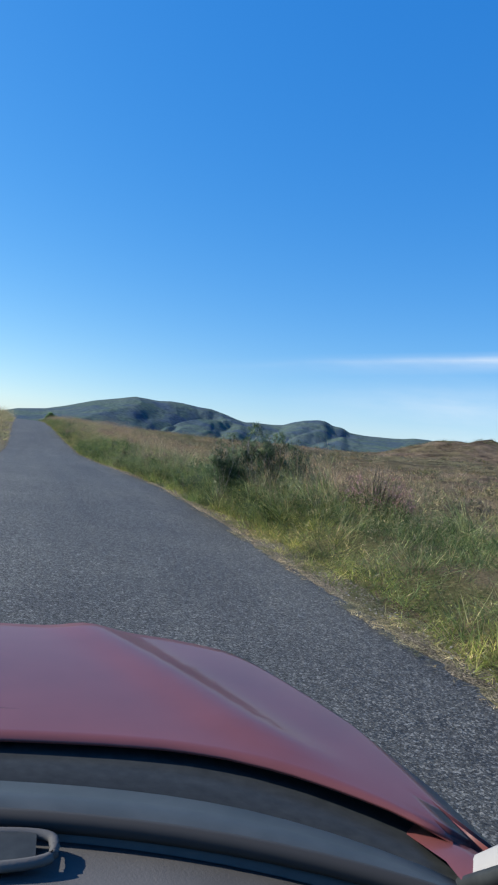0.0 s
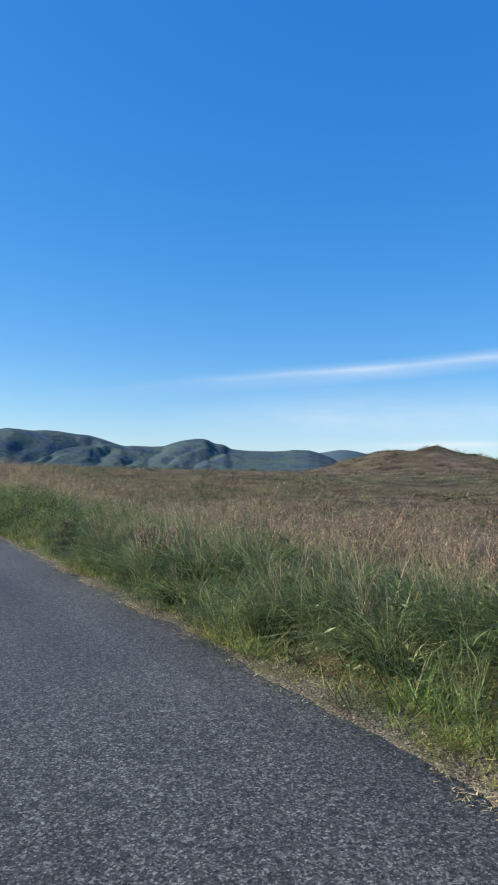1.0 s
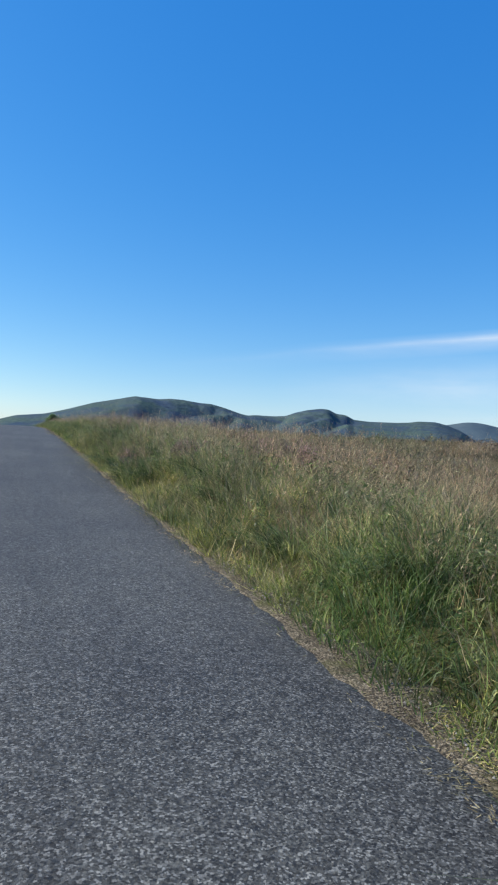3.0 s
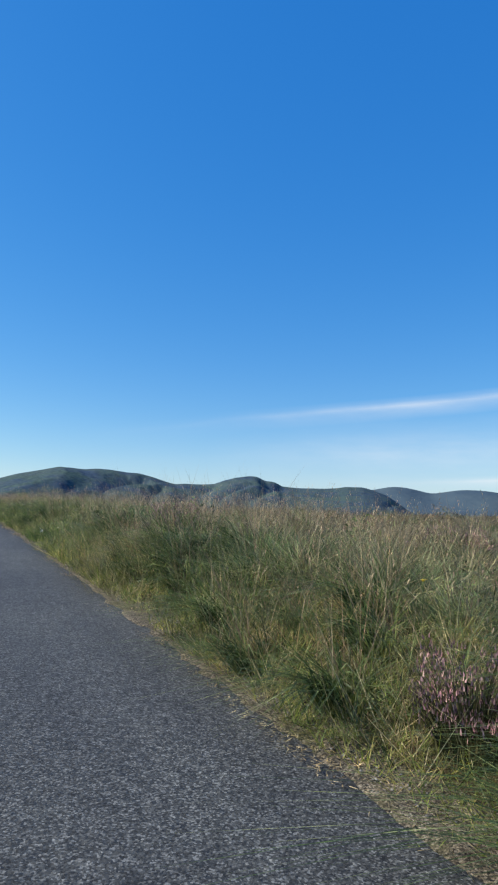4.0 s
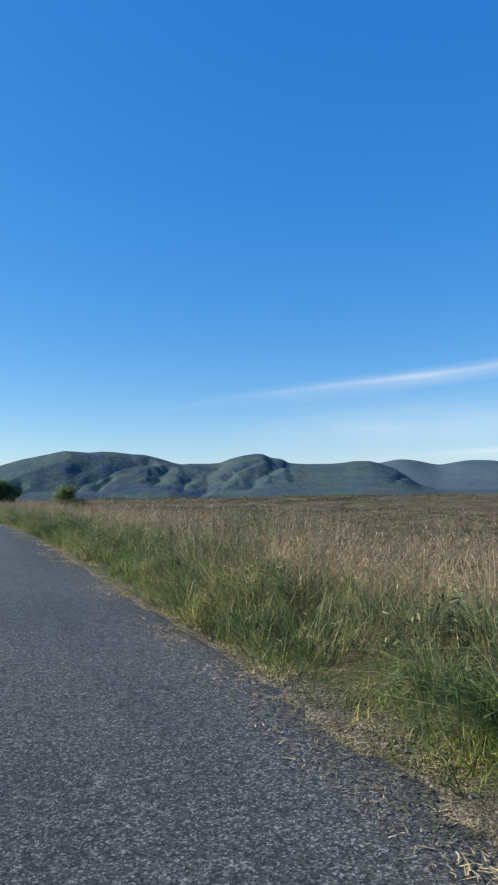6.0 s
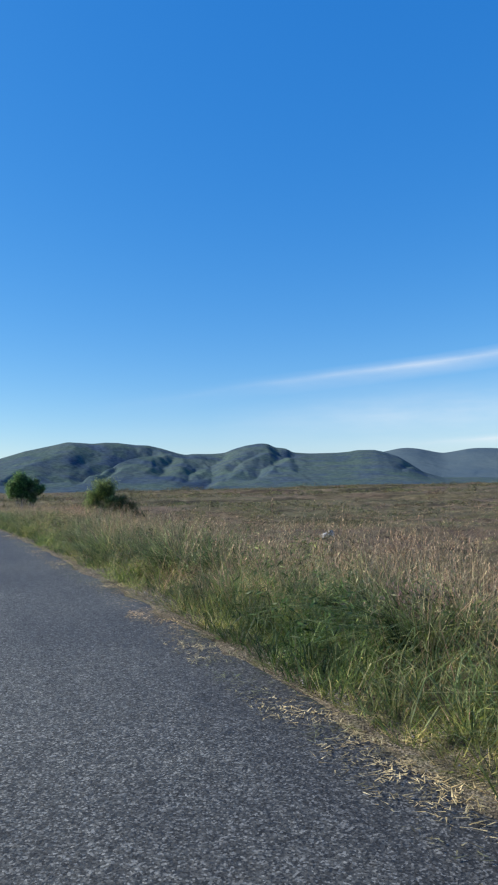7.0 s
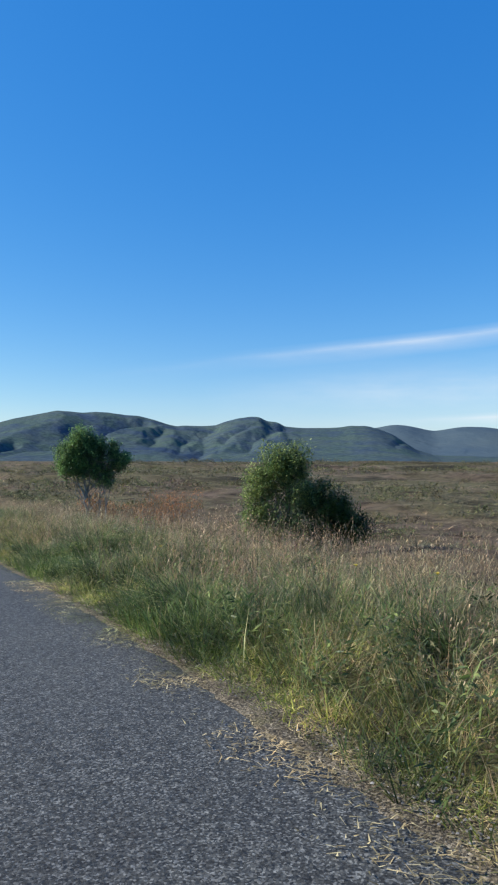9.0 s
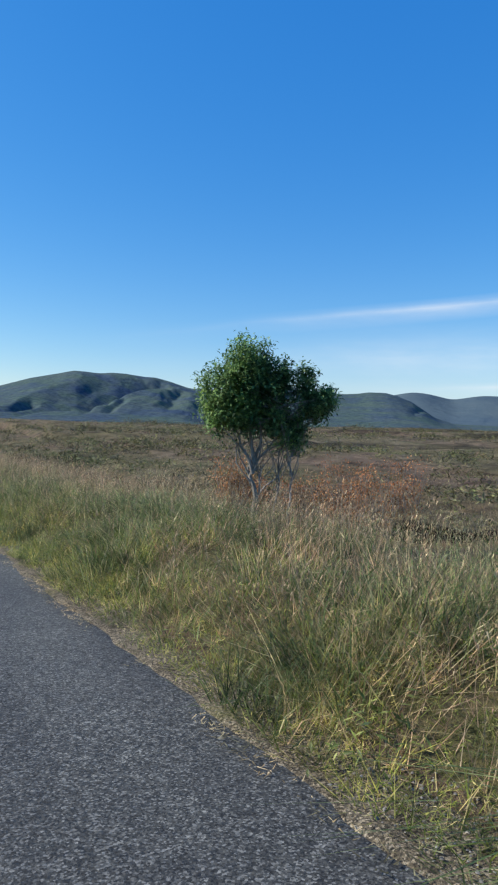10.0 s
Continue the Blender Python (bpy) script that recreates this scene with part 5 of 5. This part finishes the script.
# a white flower and yellow flowers on the verge
ob = holder("white_flower", 2.99, 56.87, "small white flower head on a thin stem", "flower")
part("stem", *tube(wander((0, 0, 0), (0.02, 0, 0.2), 4, 0.008), (0.003,) * 4, 5), M["green"], ob)
n = 40
a = np.linspace(0, math.tau, n, endpoint=False)
part("flower_head", *blades(np.tile((0.02, 0, 0.19), (n, 1)) + rng.normal(0, 0.014, (n, 3)), np.full(n, 0.028), np.full(n, 0.014), rng.uniform(0.3, 1.4, n), a, 2), M["white_petal"], ob)
for x, y in ((2.95, 9.05), (3.75, 46.2), (3.9, 101.3), (4.1, 100.6), (3.2, 104.0)):
    ob = holder("yellow_flower", x, y, "small yellow flower on a thin green stem", "flower", "yellow flowers")
    part("stem", *tube(wander((0, 0, 0), (0.02, 0, 0.42), 4, 0.01), (0.003,) * 4, 5), M["green"], ob)
    n = 14
    a = np.linspace(0, math.tau, n, endpoint=False)
    part("flower_head", *blades(np.tile((0.02, 0, 0.42), (n, 1)), np.full(n, 0.022), np.full(n, 0.012), np.full(n, 1.2), a, 2), M["petal"], ob)


# ---- the red car, standing at the start of the drive ----
def car_mat(name, **kw):
    return Mat(name).set(**kw).m


paint = Mat("red_car_paint")
paint.color(paint.ramp(paint.noise(3.0, 4), ((0.3, (0.125, 0.043, 0.043)), (0.7, (0.17, 0.058, 0.058)))))
paint.set(Metallic=0.0, Roughness=0.45, Specular_IOR_Level=0.2, Coat_Weight=0.3, Coat_Roughness=0.08)
trim = Mat("black_trim")
trim.color(trim.ramp(trim.noise(60, 4), ((0.3, (0.022, 0.026, 0.028)), (0.7, (0.036, 0.041, 0.043)))))
trim.set(Roughness=0.6, Specular_IOR_Level=0.2)
# grey that stands in for the dashboard mirrored in the windscreen
reflection = Mat("painted_reflection_grey")
reflection.color(reflection.ramp(reflection.noise(20, 4), ((0.3, (0.045, 0.054, 0.058)), (0.7, (0.066, 0.076, 0.08)))))
reflection.set(Roughness=0.5, Specular_IOR_Level=0.25)
dash_mat = Mat("grey_dashboard")
dash_mat.color(dash_mat.ramp(dash_mat.noise(5, 6), ((0.35, (0.075, 0.075, 0.076)), (0.7, (0.12, 0.118, 0.118)))))
dash_mat.set(Roughness=0.8, Specular_IOR_Level=0.15)
dash_mat.bump(dash_mat.noise(350, 2), 0.25, 0.002)
lining = Mat("pale_lining")
lining.color(lining.ramp(lining.noise(8, 5), ((0.3, (0.27, 0.265, 0.255)), (0.7, (0.33, 0.325, 0.315)))))
lining.set(Roughness=0.8)
rubber = car_mat("tyre_rubber", Base_Color=(0.02, 0.02, 0.021, 1), Roughness=0.85)
alloy = car_mat("wheel_alloy", Base_Color=(0.5, 0.5, 0.52, 1), Metallic=0.9, Roughness=0.35)

car = new("car")
car.matrix_world = pose(-0.37, 0.061, 0.003, 2.8, 0, -3)
tagged(car, "red hatchback car with a grey dashboard, on the road", "car")


def loft(name, rows, mat, parent, label="", thick=0.0, smooth_shade=True):
    """Sheet through rows of points, with an underside where thick is given."""
    P = np.array(rows, float)
    n, k = P.shape[:2]
    idx = np.arange(n * k).reshape(n, k)
    q = np.stack([idx[:-1, :-1], idx[:-1, 1:], idx[1:, 1:], idx[1:, :-1]], -1).reshape(-1, 4)
    v = P.reshape(-1, 3)
    if thick:
        rim = np.concatenate([idx[0, :-1], idx[:-1, -1], idx[-1, :0:-1], idx[:0:-1, 0]])
        nxt = np.roll(rim, -1)
        low = v - np.array([0, 0, thick])
        sides = np.stack([nxt, rim, rim + n * k, nxt + n * k], -1)
        q = np.concatenate([q, q[:, ::-1] + n * k, sides])
        v = np.concatenate([v, low])
    ob = part(name, v, q, mat, parent, label, smooth_shade)
    return ob


def cowl_y(x):
    return float(np.interp(abs(x), (0, 0.3, 0.47, 0.54, 0.6, 0.66, 0.71, 0.76, 0.79, 0.82, 0.87), (0.815, 0.808, 0.797, 0.79, 0.775, 0.75, 0.72, 0.685, 0.655, 0.615, 0.55)))


def front_y(x):
    return float(np.interp(abs(x), (0, 0.3, 0.475, 0.63, 0.73, 0.77, 0.79, 0.83, 0.845, 0.86), (1.365, 1.355, 1.352, 1.325, 1.285, 1.2, 1.12, 0.97, 0.82, 0.7)))


XS = np.linspace(-0.855, 0.855, 75)
rows = []
for s in np.linspace(0, 1, 22):
    row = []
    for x in XS:
        ax = abs(x)
        y0, y1 = cowl_y(x), max(front_y(x), cowl_y(x) + 0.01)
        y = y0 + (y1 - y0) * s
        z = 0.885 - 0.05 * ((y - 0.62) / 0.72) ** 1.5 - 0.04 * (ax / 0.845) ** 3.6
        ridge = 0.68 - 0.2 * max(0.0, (y - 0.79) / 0.54)
        z += 0.011 * math.exp(-(((ax - ridge) / 0.05) ** 2)) * smooth((y - y0) / 0.12)
        row.append((x, y, float(z)))
    rows.append(row)
loft("hood", rows, paint.m, car, "red painted hood with two raised creases", 0.004)
# nose and wings below the hood's edge
nose = []
for s, drop, push in ((0, 0.0, 0.0), (0.2, 0.03, 0.05), (0.5, 0.14, 0.13), (0.8, 0.32, 0.18), (1, 0.55, 0.16)):
    row = []
    for x in XS * 0.93:
        y1 = max(front_y(x), cowl_y(x) + 0.01)
        ax = abs(x)
        z = 0.885 - 0.05 * ((y1 - 0.62) / 0.72) ** 1.5 - 0.04 * (ax / 0.845) ** 3.6 - 0.022 - drop
        out = 1 + 0.03 * min(1, drop * 4)
        row.append((x * out, y1 + push * max(0.0, 1 - max(0, ax - 0.6) / 0.26), z))
    nose.append(row)
loft("front_panel", nose, paint.m, car)
for sx in (-1, 1):
    rows = []
    for y in np.linspace(0.34, -2.3, 16):
        top = 0.775 + 0.03 * math.sin((0.55 - y) * 1.1)
        rows.append([(sx * w, y, z) for w, z in ((0.80, top), (0.845, top - 0.03), (0.865, 0.62), (0.86, 0.42), (0.82, 0.24))])
    if sx > 0:
        rows = [r[::-1] for r in rows]
    loft("side_panel", rows, paint.m, car)
for sx in (-1, 1):
    rows = []
    for y, dz in ((0.74, -0.04), (0.68, -0.018), (0.6, 0.002), (0.44, -0.002), (0.3, -0.025)):
        rows.append([(sx * x, y, z + dz) for x, z in ((0.782, 0.848), (0.806, 0.853), (0.833, 0.846), (0.855, 0.825), (0.868, 0.77), (0.87, 0.62))])
    if sx > 0:
        rows = rows[::-1]
    loft("wing", rows, paint.m, car)
loft("tail_panel", [[(x, -2.3 - 0.05 * (1 - (x / 0.86) ** 2), z) for x in np.linspace(-0.84, 0.84, 9)] for z in (0.26, 0.5, 0.68, 0.84)], paint.m, car)
loft("floor_pan", [[(x, y, 0.22) for x in (-0.82, 0, 0.82)] for y in (1.3, 0.3, -0.8, -2.3)], trim.m, car, thick=0.03)
# dark scuttle between hood and windscreen with a painted reflection band, seal, dashboard
XC = np.linspace(-0.84, 0.84, 43)
def seal_y(x):
    return 0.652 - 0.14 * (abs(x) / 0.773) ** 3


for name, runs, mat, label in (("scuttle", ((0, -0.006), (0.15, -0.014), (0.4, -0.014), (0.66, -0.008)), trim.m, "black plastic scuttle panel"),
                              ("scuttle_reflection", ((0.66, -0.004), (0.8, 0.001), (1.0, 0.0)), reflection.m, "grey band painted as the dashboard's reflection in the windscreen")):
    rows = []
    for q, dz in runs:
        rows.append([(x, (cowl_y(x) + 0.09) * (1 - q) + (seal_y(x) - 0.005) * q, 0.88 + dz - 0.045 * (abs(x) / 0.845) ** 3.4) for x in XC][::-1])
    loft(name, rows, mat, car, label, 0.03)


part("windscreen_seal", *tube([(x, seal_y(x), 0.888 - 0.03 * (abs(x) / 0.8) ** 3) for x in XC], [0.0085] * len(XC), 8), rubber, car, "black rubber windscreen seal", True)
rows = []
for y, z in ((0.0, -0.012), (-0.12, -0.004), (-0.25, -0.01), (-0.36, -0.04), (-0.41, -0.1), (-0.43, -0.22)):
    rows.append([(x, seal_y(x) - 0.006 + y, 0.888 + z - 0.04 * (abs(x) / 0.8) ** 3) for x in XC][::-1])
loft("dashboard", rows, dash_mat.m, car, "dark grey moulded dashboard", 0.03)
# round-cornered demister slots in the dashboard
for cx in (-0.3, 0.24):
    ring = []
    for t in np.linspace(0, math.tau, 41):
        c, s = math.cos(t), math.sin(t)
        ring.append((cx + 0.17 * math.copysign(abs(c) ** 0.4, c), seal_y(cx) - 0.052 + 0.024 * math.copysign(abs(s) ** 0.5, s), 0.884))
    vent = part("demister_vent", *tube(ring, [0.0045] * 41, 6), dash_mat.m, car, "raised rim of a demister vent", True)
    loft("slot", [[(x, y, 0.8865) for x in np.linspace(cx - 0.155, cx + 0.155, 5)] for y in (seal_y(cx) - 0.072, seal_y(cx) - 0.052, seal_y(cx) - 0.032)], trim.m, vent)
for sx in (-1, 1):
    foot, head = np.array((sx * 0.835, 0.57, 0.83)), np.array((sx * 0.67, -0.36, 1.44))
    pts = [foot + (head - foot) * s + np.array((sx * 0.03 * math.sin(math.pi * s), 0.05 * math.sin(math.pi * s), 0.02 * math.sin(math.pi * s))) for s in np.linspace(0, 1, 9)]
    pil = part("windscreen_pillar", *tube(pts, [0.045] * 9, 10), lining.m, car, "pale grey lined windscreen pillar", True)
    part("seal", *tube([p + np.array((-sx * 0.046, 0.012, 0.006)) for p in pts], [0.008] * 9, 6), trim.m, pil, "black rubber edge")
for sx in (-1, 1):
    for wy in (0.95, -1.55):
        ring_v, ring_f = [], []
        prof = ((0.2, -0.08), (0.28, -0.09), (0.3, -0.07), (0.303, 0), (0.3, 0.07), (0.28, 0.09), (0.2, 0.08))
        rows = [[(sx * 0.755 + w, wy + r * math.cos(t), 0.30 + r * math.sin(t)) for r, w in prof] for t in np.linspace(0, math.tau, 33)]
        tyre = loft("wheel", rows, rubber, car, "black rubber tyre")
        rim = [[(sx * (0.755 + d), wy + r * math.cos(t), 0.30 + r * math.sin(t)) for r, d in ((0.01, 0.05), (0.06, 0.06), (0.07, 0.045), (0.17, 0.05), (0.2, 0.075))] for t in np.linspace(0, math.tau, 33)]
        loft("rim", rim, alloy, tyre, "silver alloy rim")
